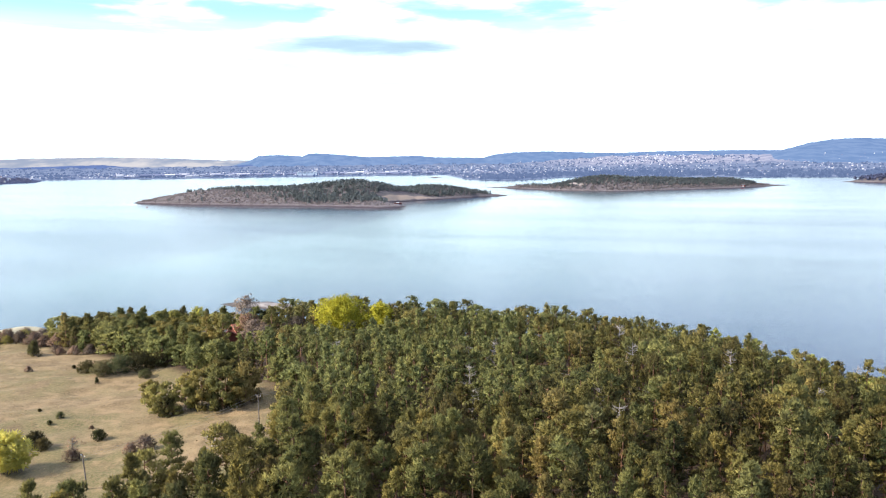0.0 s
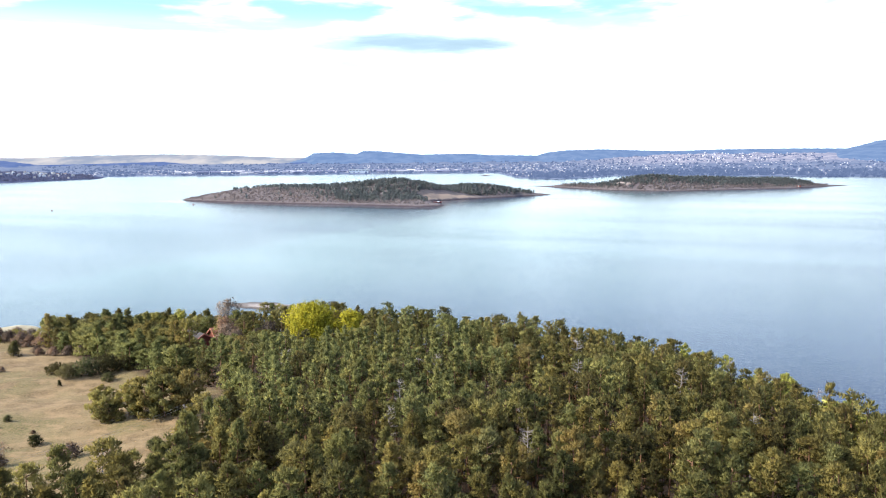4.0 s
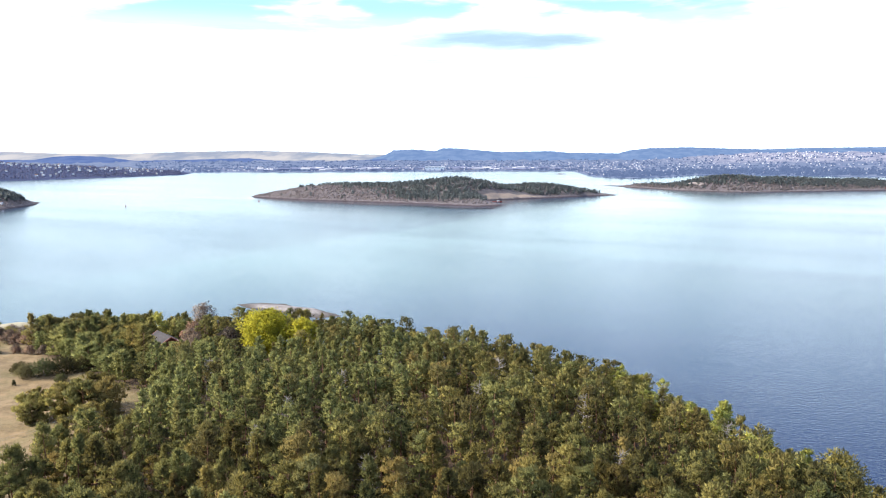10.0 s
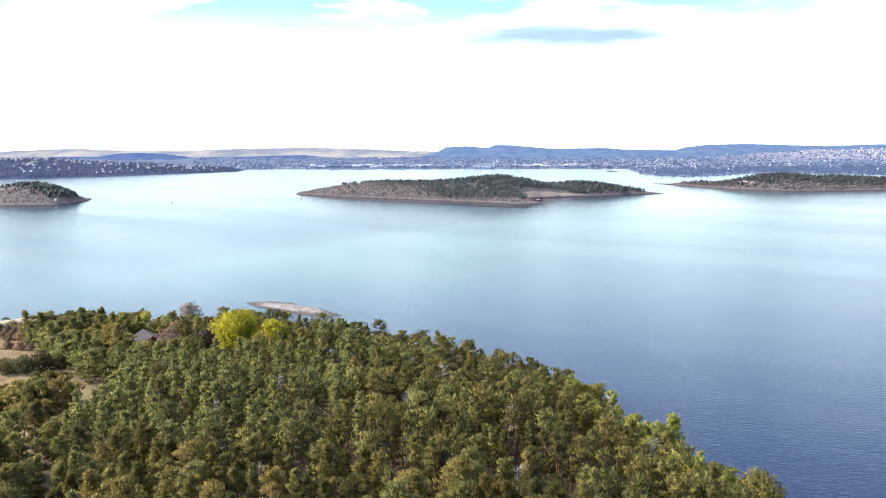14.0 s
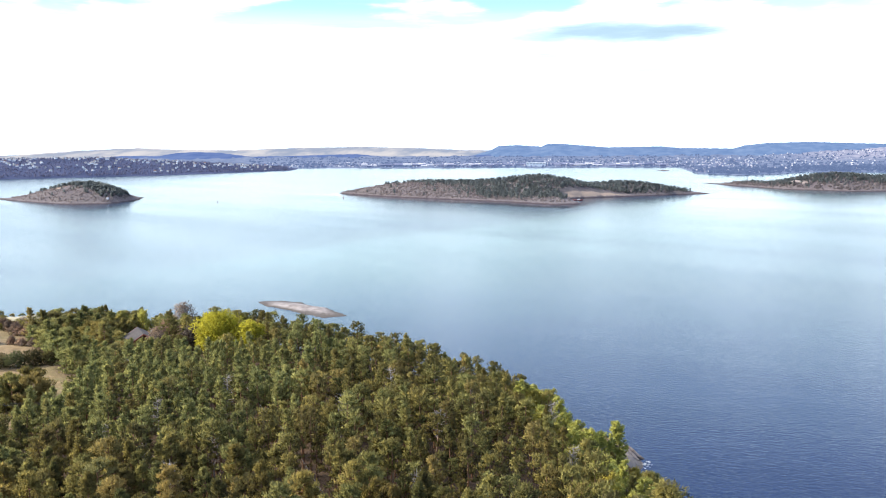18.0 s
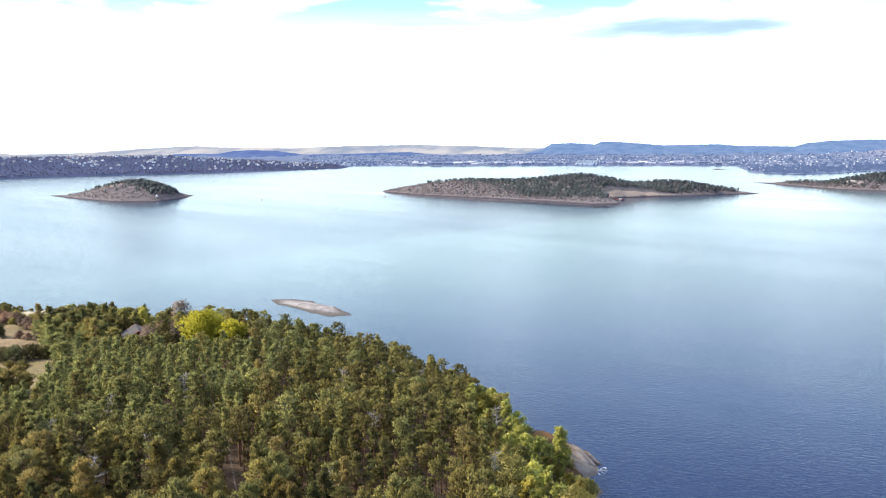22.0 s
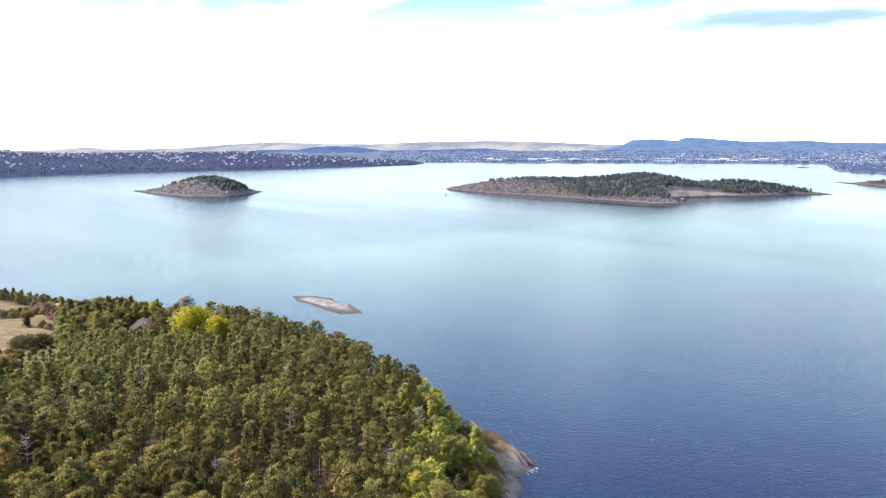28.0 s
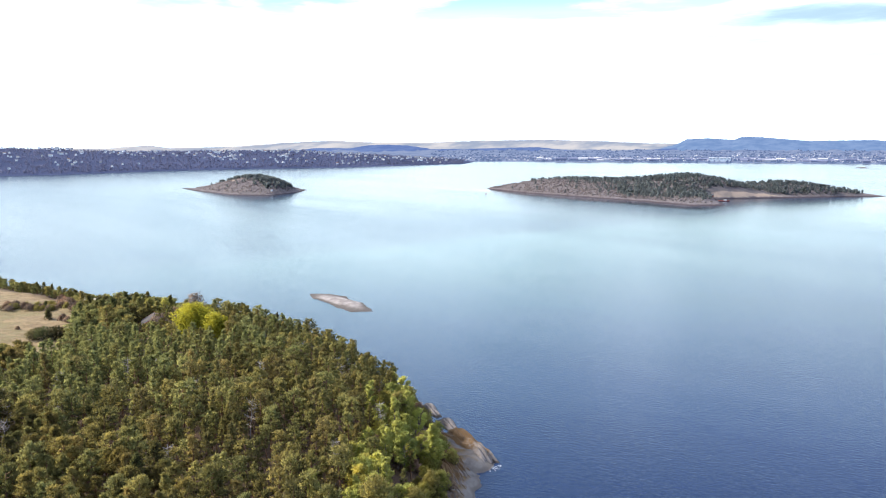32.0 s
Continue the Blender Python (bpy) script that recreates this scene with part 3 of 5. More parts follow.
# the fjord, one sheet out to the horizon
ring = np.linspace(0, 2 * math.pi, 97)[:-1]
sea_v = [(56.0, 11.0, 0.0)] + [(56 + r * math.sin(a), 11 + r * math.cos(a), 0.0) for r in (300, 1200, 4990) for a in ring]
sea = bpy.data.meshes.new("water")
_faces = [(0, 1 + (j + 1) % 96, 1 + j) for j in range(96)]
for k in range(2):
    _faces += [(1 + k * 96 + j, 1 + k * 96 + (j + 1) % 96, 97 + k * 96 + (j + 1) % 96, 97 + k * 96 + j) for j in range(96)]
sea.from_pydata(sea_v, [], _faces)
sea.materials.append(water)
tagged(part("water", sea), "calm pale blue fjord water with fine ripples", "water", kind="structure")


# ---- islands in the fjord ----
def shore_distance(outline, x, y):
    """Signed distance to a closed outline, above 0 inside."""
    pts = np.array(outline, float)
    best, inside = np.full(x.shape, 1e9), np.zeros(x.shape, bool)
    for (ax, ay), (bx, by) in zip(pts, np.roll(pts, -1, 0)):
        ex, ey = bx - ax, by - ay
        t = np.clip(((x - ax) * ex + (y - ay) * ey) / (ex * ex + ey * ey), 0, 1)
        best = np.minimum(best, np.hypot(x - ax - t * ex, y - ay - t * ey))
        cross = (ay > y) != (by > y)
        with np.errstate(divide="ignore", invalid="ignore"):
            inside ^= cross & (x < (bx - ax) * (y - ay) / (by - ay) + ax)
    return np.where(inside, best, -best)


def island(name, label, outline, bumps, steep, step, mat, rough=1.0, wobble=26.0):
    xs, ys = [p[0] for p in outline], [p[1] for p in outline]

    def height(x, y):
        d = shore_distance(outline, x, y) + waves(x, y, wobble) * rough * 2.2 + waves(x, y, wobble * 0.35, 2.0) * rough
        h = np.full(x.shape, 1.6 * min(1.0, rough))
        for bx, by, rx, ry, bh in bumps:
            h = h + bh * np.exp(-(((x - bx) / rx) ** 2 + ((y - by) / ry) ** 2))
        z = h * (1 - np.exp(-np.maximum(d, 0) / steep)) + np.clip(d / 15, 0, 1) * waves(x, y, wobble * 0.8, 3.0) * rough * 0.6
        return np.where(d > 0, np.maximum(z, 0.05), np.maximum(d * 0.4, -4.0))

    ob = part(name, sheet_mesh(name, min(xs) - 12, max(xs) + 12, min(ys) - 12, max(ys) + 12, step, height, mat))
    tagged(ob, label, "island", "islands in the fjord")
    return height


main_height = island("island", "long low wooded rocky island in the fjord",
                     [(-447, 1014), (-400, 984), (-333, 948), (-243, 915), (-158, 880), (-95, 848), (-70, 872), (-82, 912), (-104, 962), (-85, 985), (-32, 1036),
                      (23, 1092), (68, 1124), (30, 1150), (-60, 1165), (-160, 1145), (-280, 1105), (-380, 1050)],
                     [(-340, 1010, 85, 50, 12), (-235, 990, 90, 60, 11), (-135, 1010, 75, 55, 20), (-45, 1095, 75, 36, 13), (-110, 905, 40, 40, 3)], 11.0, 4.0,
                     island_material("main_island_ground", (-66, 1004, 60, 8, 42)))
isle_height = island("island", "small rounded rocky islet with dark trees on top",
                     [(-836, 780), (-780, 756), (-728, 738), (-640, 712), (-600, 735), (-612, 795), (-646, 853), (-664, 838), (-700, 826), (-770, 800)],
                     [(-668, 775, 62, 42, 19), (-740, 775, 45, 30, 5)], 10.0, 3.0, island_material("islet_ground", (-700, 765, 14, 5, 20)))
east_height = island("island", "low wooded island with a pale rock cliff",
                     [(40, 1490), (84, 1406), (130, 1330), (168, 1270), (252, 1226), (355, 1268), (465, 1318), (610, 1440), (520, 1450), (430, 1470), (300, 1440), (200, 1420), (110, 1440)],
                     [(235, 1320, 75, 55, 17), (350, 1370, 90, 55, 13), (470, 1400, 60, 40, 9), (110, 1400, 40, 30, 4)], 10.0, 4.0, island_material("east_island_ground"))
third_height = island("island", "low dark wooded island near the far shore",
                      [(783, 1600), (810, 1530), (870, 1480), (980, 1480), (1060, 1560), (960, 1640), (850, 1640)],
                      [(900, 1560, 90, 60, 14)], 16.0, 6.0, island_material("third_island_ground"))
skerry_height = island("skerry", "flat bare pinkish granite skerry awash in the fjord",
                       [(-103, 273), (-94, 266), (-86, 264), (-72, 257), (-63, 254.5), (-57, 260), (-61, 263), (-70, 270), (-80, 273), (-86, 277.5), (-95, 277.5)],
                       [(-80, 267, 14, 5, 0.9)], 2.2, 0.5, skerry_material(), 0.22, 7.0)

far_skerry_height = island("skerry", "low dark bare skerry near the far shore",
                           [(-92, 2372), (-74, 2364), (-54, 2366), (-50, 2374), (-70, 2380), (-88, 2379)], [(-72, 2372, 14, 5, 2.2)], 3.0, 2.0, island_material("far_skerry_ground"), 0.3, 9.0)


# ---- far shore and hills ----
HUB = (56.0, 11.0)


def spot(az, r):
    return HUB[0] + r * np.sin(np.radians(az)), HUB[1] + r * np.cos(np.radians(az))


def fan(name, label, az0, az1, step, radii, height, mat, kind="structure", category="backdrop"):
    """A stretch of far land: rows along az, columns outwards; height(az, r)."""
    az = np.arange(az0, az1 + step / 2, step)
    ga, gr = np.meshgrid(az, np.asarray(radii, float), indexing="ij")
    x, y = spot(ga, gr)
    v = np.stack((x, y, height(ga, gr)), -1).reshape(-1, 3)
    i = np.arange(len(v)).reshape(ga.shape)
    f = np.stack((i[:-1, :-1], i[:-1, 1:], i[1:, 1:], i[1:, :-1]), -1).reshape(-1, 4)
    return tagged(part(name, mesh_of(name, v, f, mat, True)), label, category, kind=kind)


def knots(pairs):
    a = np.array(pairs, float)
    return lambda q: np.interp(q, a[:, 0], a[:, 1])


def step_up(q, lo, hi):
    t = np.clip((q - lo) / (hi - lo), 0, 1)
    return t * t * (3 - 2 * t)


def jag(az, s=1.0):
    return s * (np.sin(az * 9.1) + 0.7 * np.sin(az * 21.7 + 1) + 0.5 * np.sin(az * 47.3 + 2))


pale_line = knots([(-75, 48), (-60, 45), (-56, 44), (-53.4, 62), (-52, 46), (-48, 52), (-44.2, 75), (-40.5, 89), (-38, 79), (-34, 75), (-29.7, 87), (-25, 92), (-21, 83), (-17.5, 69), (-14, 66), (0, 60)])
blue_line = knots([(-17, 40), (-15.7, 62), (-15.0, 92), (-13.6, 97), (-11.9, 87), (-11.4, 104), (-10.4, 103), (-7.2, 80), (-3.5, 84), (-2.2, 74), (1.4, 69), (2.0, 85), (3.4, 98), (6, 103), (9, 93),
                   (11, 88), (14, 95), (19, 96), (21.6, 93), (26, 90), (45, 90)])
fan("backdrop_west", "pale hazy hills with lighter streaks on the horizon", -78, -9, 0.25, (4350, 4550, 4700, 4790, 4830, 4900),
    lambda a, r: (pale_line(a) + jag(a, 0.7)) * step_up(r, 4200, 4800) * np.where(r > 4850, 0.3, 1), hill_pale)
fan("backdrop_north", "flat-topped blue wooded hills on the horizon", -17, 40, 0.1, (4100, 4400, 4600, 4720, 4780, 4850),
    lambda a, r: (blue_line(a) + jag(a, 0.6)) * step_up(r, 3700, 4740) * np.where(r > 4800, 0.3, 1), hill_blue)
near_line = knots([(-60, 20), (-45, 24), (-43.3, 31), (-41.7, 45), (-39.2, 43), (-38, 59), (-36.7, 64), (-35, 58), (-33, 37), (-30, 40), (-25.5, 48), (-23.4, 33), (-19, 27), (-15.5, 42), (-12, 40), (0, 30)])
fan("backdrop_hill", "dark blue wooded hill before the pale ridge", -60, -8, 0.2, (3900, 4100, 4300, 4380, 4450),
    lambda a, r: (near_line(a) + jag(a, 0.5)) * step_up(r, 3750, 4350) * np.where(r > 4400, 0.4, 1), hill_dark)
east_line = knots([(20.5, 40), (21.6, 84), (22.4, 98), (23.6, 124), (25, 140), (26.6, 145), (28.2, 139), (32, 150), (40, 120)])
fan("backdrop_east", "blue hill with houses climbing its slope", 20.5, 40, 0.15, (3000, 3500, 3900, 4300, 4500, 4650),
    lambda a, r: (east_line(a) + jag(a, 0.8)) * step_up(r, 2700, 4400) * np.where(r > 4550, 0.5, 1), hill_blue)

far_shore = knots([(-75, 2950), (-28, 2930), (-21, 2860), (-12, 2850), (-6, 2860), (-3.4, 2860), (-2.0, 2840), (-1.2, 2300), (-0.6, 2080), (2, 1960), (4.5, 2080), (6, 2280), (12, 2270), (20, 2200), (24, 2190), (30, 2230), (40, 2250)])


def town_z(a, r):
    s = far_shore(a)
    rise = 30.0 + 34.0 * step_up(a, 2, 12)
    q = np.clip((r - s) / (4200.0 - s), 0, 1)
    return -1.0 + 5.0 * step_up(r, s, s + 40) + (rise + jag(a * 0.6, 2.0)) * q ** 1.25 + 2.5 * np.sin(r * 0.012 + a * 2.0) * q


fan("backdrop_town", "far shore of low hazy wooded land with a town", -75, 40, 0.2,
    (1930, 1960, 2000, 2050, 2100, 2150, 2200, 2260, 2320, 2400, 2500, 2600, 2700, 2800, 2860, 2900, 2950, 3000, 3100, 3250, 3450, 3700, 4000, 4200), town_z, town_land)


def boxes(rows, name, mat, tint=True):
    """Simple gabled houses joined into one mesh; rows of x, y, z, turn, length, width, height."""
    rows = np.asarray(rows, float)
    q = np.array([(-1, -1, 0), (1, -1, 0), (1, 1, 0), (-1, 1, 0), (-1, -1, 1), (1, -1, 1), (1, 1, 1), (-1, 1, 1), (-1, 0, 1.45), (1, 0, 1.45)], float)
    f = np.array([(0, 1, 5, 4), (1, 2, 6, 5), (2, 3, 7, 6), (3, 0, 4, 7), (4, 5, 9, 8), (6, 7, 8, 9), (5, 6, 9, 9), (7, 4, 8, 8)])
    c, s = np.cos(rows[:, 3]), np.sin(rows[:, 3])
    lx, ly = q[None, :, 0] * rows[:, 4:5] / 2, q[None, :, 1] * rows[:, 5:6] / 2
    v = np.stack((rows[:, 0:1] + lx * c[:, None] - ly * s[:, None], rows[:, 1:2] + lx * s[:, None] + ly * c[:, None], rows[:, 2:3] + q[None, :, 2] * rows[:, 6:7]), -1)
    tri = np.array([(a, b, d) for a, b, d, e in f] + [(a, d, e) for a, b, d, e in f[:6]])
    faces = (np.arange(len(rows))[:, None, None] * 10 + tri[None]).reshape(-1, 3)
    return mesh_of(name, v.reshape(-1, 3), faces, mat)


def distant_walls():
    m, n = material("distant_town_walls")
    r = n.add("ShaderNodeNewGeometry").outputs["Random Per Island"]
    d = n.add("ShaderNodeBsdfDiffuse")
    # muted blue tones put the haze into the wall colour
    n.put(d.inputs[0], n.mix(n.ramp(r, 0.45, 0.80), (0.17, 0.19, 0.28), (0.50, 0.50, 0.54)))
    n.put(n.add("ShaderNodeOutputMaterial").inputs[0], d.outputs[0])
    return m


hazed_town_wall = distant_walls()
# third colour again is haze put in as a glow
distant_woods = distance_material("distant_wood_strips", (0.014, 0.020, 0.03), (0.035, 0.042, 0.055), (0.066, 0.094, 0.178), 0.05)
rng = np.random.default_rng(11)
rows = []
for i in range(7000):
    a = rng.uniform(-33, 33)
    if rng.random() > (0.4 if a < -8 else 0.8 if a < 3 else 1.0):
        continue
    s = far_shore(a)
    top = 3400 if a < -13 else 3700 if a < 3 else 4150
    r = s + 25 + (top - s) * rng.random() ** (1.5 if a < 0 else 1.0)
    bright = math.exp(-((a - 13.5) / 3.2) ** 2) * (r > 3400)
    if a > 3 and rng.random() > 0.42 + bright or a > 20.5 and r > 3350 + 250 * rng.random():
        continue
    x, y = spot(a, r)
    w = rng.uniform(2.6, 5.6) * (1.0 + 0.5 * bright)
    z = float(town_z(np.array(a), np.array(r)))
    if a > 20.5:
        z = max(z, float((east_line(np.array(a))) * step_up(np.array(r), 2700, 4400)))
    rows.append((x, y, z - 0.5, rng.uniform(0, 3.14), w, w * rng.uniform(0.5, 0.8), rng.uniform(1.9, 3.2) * (1 + 0.6 * bright)))
for i in range(90):                                   # sheds and blocks along the water
    a = rng.uniform(-25, -3)
    r = far_shore(a) + rng.uniform(20, 140)
    x, y = spot(a, r)
    w = rng.uniform(14, 40)
    rows.append((x, y, float(town_z(np.array(a), np.array(r))) - 0.5, rng.normal() * 0.2 - radians(a), w, 12, rng.uniform(4, 8)))
tagged(part("town_houses", boxes(rows, "town_houses", hazed_town_wall)), "countless pale houses of a distant town on the far shore", "town", kind="stuff")


def block(parent, name, size, at, mat, bevel=0.0, label="", turn=0.0, top=1.0):
    """A box part, narrowed to `top` of its size at its upper side, with bevelled edges."""
    bm = bmesh.new()
    bmesh.ops.create_cube(bm, size=1.0)
    for v in bm.verts:
        k = top if v.co.z > 0 else 1.0
        v.co = (v.co.x * size[0] * k, v.co.y * size[1] * k, v.co.z * size[2])
    if bevel:
        bmesh.ops.bevel(bm, geom=bm.edges[:], offset=bevel, segments=1, affect="EDGES")
    me = bpy.data.meshes.new(name)
    bm.to_mesh(me)
    bm.free()
    me.materials.append(mat)
    return part(name, me, parent, label, pose(*at, 0, 0, turn))


def prism(parent, name, length, width, high, at, mat, thick=0.2, label="", over=0.0):
    """A gabled roof of two sloping slabs."""
    L, w = length / 2 + over, width / 2 + over
    dz = -high * over / (width / 2)
    q = [(-L, -w, dz), (-L, 0, high), (-L, w, dz), (L, -w, dz), (L, 0, high), (L, w, dz)]
    v = q + [(x, y, z + thick) for x, y, z in q]
    f = [(0, 1, 4, 3), (1, 2, 5, 4), (6, 9, 10, 7), (7, 10, 11, 8), (0, 3, 9, 6), (2, 8, 11, 5), (0, 6, 7, 1), (1, 7, 8, 2), (3, 4, 10, 9), (4, 5, 11, 10)]
    return part(name, mesh_of(name, v, f, mat), parent, label, pose(*at))


def gabled_wall(parent, name, length, width, high, gable, mat, label=""):
    L, w = length / 2, width / 2
    v = [(-L, -w, 0), (L, -w, 0), (L, w, 0), (-L, w, 0), (-L, -w, high), (L, -w, high), (L, w, high), (-L, w, high), (-L, 0, high + gable), (L, 0, high + gable)]
    me = bpy.data.meshes.new(name)
    me.from_pydata(v, [], [(0, 1, 5, 4), (1, 2, 6, 9, 5), (2, 3, 7, 6), (3, 0, 4, 8, 7), (3, 2, 1, 0)])
    me.materials.append(mat)
    return part(name, me, parent, label)


# ---- wooded promontory with houses ----
prom_shore = knots([(-80, 1780), (-61.5, 1820), (-58, 1838), (-54.7, 1925), (-47, 2090), (-39.2, 2180), (-34, 2380), (-30.2, 2560), (-29.6, 2800)])
prom_top = knots([(-80, 50), (-62, 55), (-60, 51), (-58.5, 53), (-57, 47), (-54.6, 42), (-45, 42), (-42.2, 43), (-40.3, 35), (-36.8, 27), (-33.9, 17), (-31, 5), (-29.9, 1.2), (-29.6, -2)])


def prom_z(a, r):
    s = prom_shore(a)
    q = np.clip((r - s) / 420.0, 0, 1.6)
    return -1.5 + 3.5 * step_up(r, s - 5, s + 18) + prom_top(a) * np.sin(np.minimum(q, 1.0) * 1.571) ** 1.1 - np.where(q > 1.0, (q - 1) * 60, 0) + jag(a * 0.8, 0.8) * np.clip(q, 0, 1)


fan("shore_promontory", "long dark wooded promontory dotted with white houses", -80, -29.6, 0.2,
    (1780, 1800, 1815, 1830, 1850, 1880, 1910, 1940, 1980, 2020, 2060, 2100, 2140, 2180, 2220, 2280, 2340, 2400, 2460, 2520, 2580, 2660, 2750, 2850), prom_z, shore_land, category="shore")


def woods(name, label, rows, mat, count=14, seed=3, size=1.9, category="trees", cone=0.5):
    """Many far trees joined: rows of x, y, z, height, width, each a ragged crown of small faces."""
    rng = np.random.default_rng(seed)
    rows = np.asarray(rows, float)
    n = len(rows)
    u = rng.random((n, count))
    f = 0.12 + 0.85 * u
    rad = rows[:, 4:5] * (1 - cone * f) * np.where(f < 0.3, 0.75, 1.0) * rng.uniform(0.45, 1.0, (n, count)) * 0.5
    a = rng.uniform(0, 6.283, (n, count))
    p = np.stack((rows[:, 0:1] + rad * np.cos(a), rows[:, 1:2] + rad * np.sin(a), rows[:, 2:3] + rows[:, 3:4] * f), -1).reshape(-1, 3)
    m = n * count
    d = rng.normal(size=(m, 3)) + (0, 0, 0.6)
    d /= np.linalg.norm(d, axis=1)[:, None]
    s = np.cross(d, rng.normal(size=(m, 3)))
    s /= np.linalg.norm(s, axis=1)[:, None] + 1e-9
    k = (np.repeat(rows[:, 4], count) / 4.0 * size * rng.uniform(0.6, 1.3, m))[:, None]
    v = np.stack((p - s * k * 0.5 - d * k * 0.4, p + s * k * 0.5 - d * k * 0.4, p + d * k * 0.7), 1).reshape(-1, 3)
    tint = np.repeat(rng.random(n), count * 3)
    out = np.stack((np.cos(a), np.sin(a), np.full(a.shape, 0.75)), -1).reshape(-1, 3) * (0.7, 0.7, 1.0) + rng.normal(size=(m, 3)) * 0.15
    v = np.concatenate((v, np.repeat(out / np.linalg.norm(out, axis=1)[:, None], 3, 0)), 1)
    me = mesh_of(name, v, np.arange(m * 3).reshape(-1, 3), mat, False, tint)
    return tagged(part(name, me), label, category, kind="stuff")


rng = np.random.default_rng(20)
rows = []
for i in range(7500):                                 # woods between the houses of the far shore
    a = rng.uniform(-33, 33)
    s = far_shore(a)
    r = s + 15 + (4100 - s) * rng.random() ** 1.7
    near_shore = a > 0 and r < s + 330
    if not near_shore and math.sin(r * 0.021 + 3.0 * math.sin(a * 0.5)) + 0.6 * math.sin(a * 1.9 + r * 0.004) < 0.1 + 0.5 * rng.normal():
        continue
    if a > 20.5 and r > 3200:
        continue
    x, y = spot(a, r)
    z = float(town_z(np.array(a), np.array(r)))
    if a > 20.5:
        z = max(z, float(east_line(np.array(a)) * step_up(np.array(r), 2700, 4400)))
    h = rng.uniform(2.6, 5.2) * (1.35 if near_shore else 1.0)
    rows.append((x, y, z - 0.5, h, h * rng.uniform(1.2, 2.6)))
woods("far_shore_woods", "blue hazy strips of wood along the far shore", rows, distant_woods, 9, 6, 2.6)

# houses on the promontory
rng = np.random.default_rng(23)
house_models = []
for k, (L, w, h, wall, roof) in enumerate(((5.2, 4.2, 3.2, white_wall, grey_roof), (5.6, 4.4, 3.4, white_wall, red_roof), (5.0, 4.2, 3.4, cream_wall, grey_roof), (8.5, 5, 3.4, white_wall, grey_roof))):
    hs = thing("house", ("white wooden house with a grey roof among trees", "white house with a red tiled roof among trees", "cream house with a grey roof among trees", "long white house with a grey roof among trees")[k],
               "house", pose(0, 0, -200), "houses on the promontory")
    gabled_wall(hs, "wall", L, w, h, 1.6, wall)
    prism(hs, "roof", L, w, 1.6, (0, 0, h + 0.03), roof, 0.25, over=0.5)
    house_models.append(hs)
used = [0] * 4
house_spots = []
for i in range(560):
    a = rng.uniform(-62, -31.5)
    if a < -50 and rng.random() < 0.45:
        continue
    q = rng.random() ** 0.7
    if math.sin(a * 1.3 + 2.0 * q) + math.sin(q * 9.0 + a * 0.45) + 0.7 * rng.normal() < -0.35 + 0.5 * (q < 0.45):
        continue                                      # houses stand in clusters, fewer by the water
    r = prom_shore(a) + 25 + 370 * q
    x, y = spot(a, r)
    z = float(prom_z(np.array(a), np.array(r)))
    k = int(rng.choice(4, p=(0.45, 0.12, 0.23, 0.2)))
    m = pose(x, y, z + rng.uniform(0.3, 1.8), 0, 0, -a + rng.choice((0, 90)) + rng.uniform(-25, 25))
    if used[k] == 0:
        house_models[k].matrix_basis = m
    else:
        copy_thing(house_models[k], m)
    used[k] += 1
    house_spots.append((x, y))

rng = np.random.default_rng(21)
rows = []
house_spots = np.array(house_spots)
for i in range(7000):
    a = rng.uniform(-66, -30.3)
    r = prom_shore(a) + 12 + 430 * rng.random() ** 1.25
    x, y = spot(a, r)
    if (np.hypot(house_spots[:, 0] - x, house_spots[:, 1] - y) < 6.0).any() or (np.hypot(house_spots[:, 0] - 12 * math.sin(radians(a)) - x, house_spots[:, 1] - 12 * math.cos(radians(a)) - y) < 8.0).any():
        continue
    h = rng.uniform(2.8, 5.4)
    rows.append((x, y, float(prom_z(np.array(a), np.array(r))) - 0.5, h, h * rng.uniform(0.6, 0.95)))
woods("promontory_trees", "dense dark trees covering the promontory", rows, hazed_shore_woods, 10, 5, 2.4)

# the large pale hall on the far shore
hall = thing("waterfront_hall", "large long white hall on the far shore", "building", pose(*spot(-12.2, 2900), 3.0, 0, 0, 12))
block(hall, "wall", (72, 26, 13), (0, 0, 6.5), white_wall)
block(hall, "roof", (74, 28, 0.8), (0, 0, 13.5), white_wall)
for k in range(6):
    block(hall, "window", (8, 0.4, 2.2), (-30 + 12 * k, -13.1, 9.5), grey_roof)


# ---- woods on the islands ----
def scatter(height, box, count, test, high, wide, seed):
    rng = np.random.default_rng(seed)
    x, y = rng.uniform(box[0], box[1], count * 12), rng.uniform(box[2], box[3], count * 12)
    z = height(x, y)
    ok = (z > 0.9) & (rng.random(len(x)) < test(x, y, z))
    x, y, z = x[ok][:count], y[ok][:count], z[ok][:count]
    h = rng.uniform(*high, len(x))
    return np.stack((x, y, z - 0.4, h, h * rng.uniform(*wide, len(x))), 1)


MAIN, ISLE, EAST, THIRD = (-450, 70, 845, 1140), (-840, -598, 708, 858), (38, 612, 1224, 1492), (780, 1062, 1478, 1642)


def main_clear(x, y):
    u, v = (x + 68) * 0.743 + (y - 1003) * 0.669, (y - 1003) * 0.743 - (x + 68) * 0.669
    return ((u / 64) ** 2 + (v / 15) ** 2 > 1).astype(float) * (1 - np.exp(-(((x + 85) / 30) ** 2 + ((y - 890) / 35) ** 2)) * 0.9)


def slope_back(x, y):
    """0 on the side that faces the near island, 1 behind the crest of the main island."""
    return step_up((y - 1014) + (x + 447) * 0.46, 30, 72)


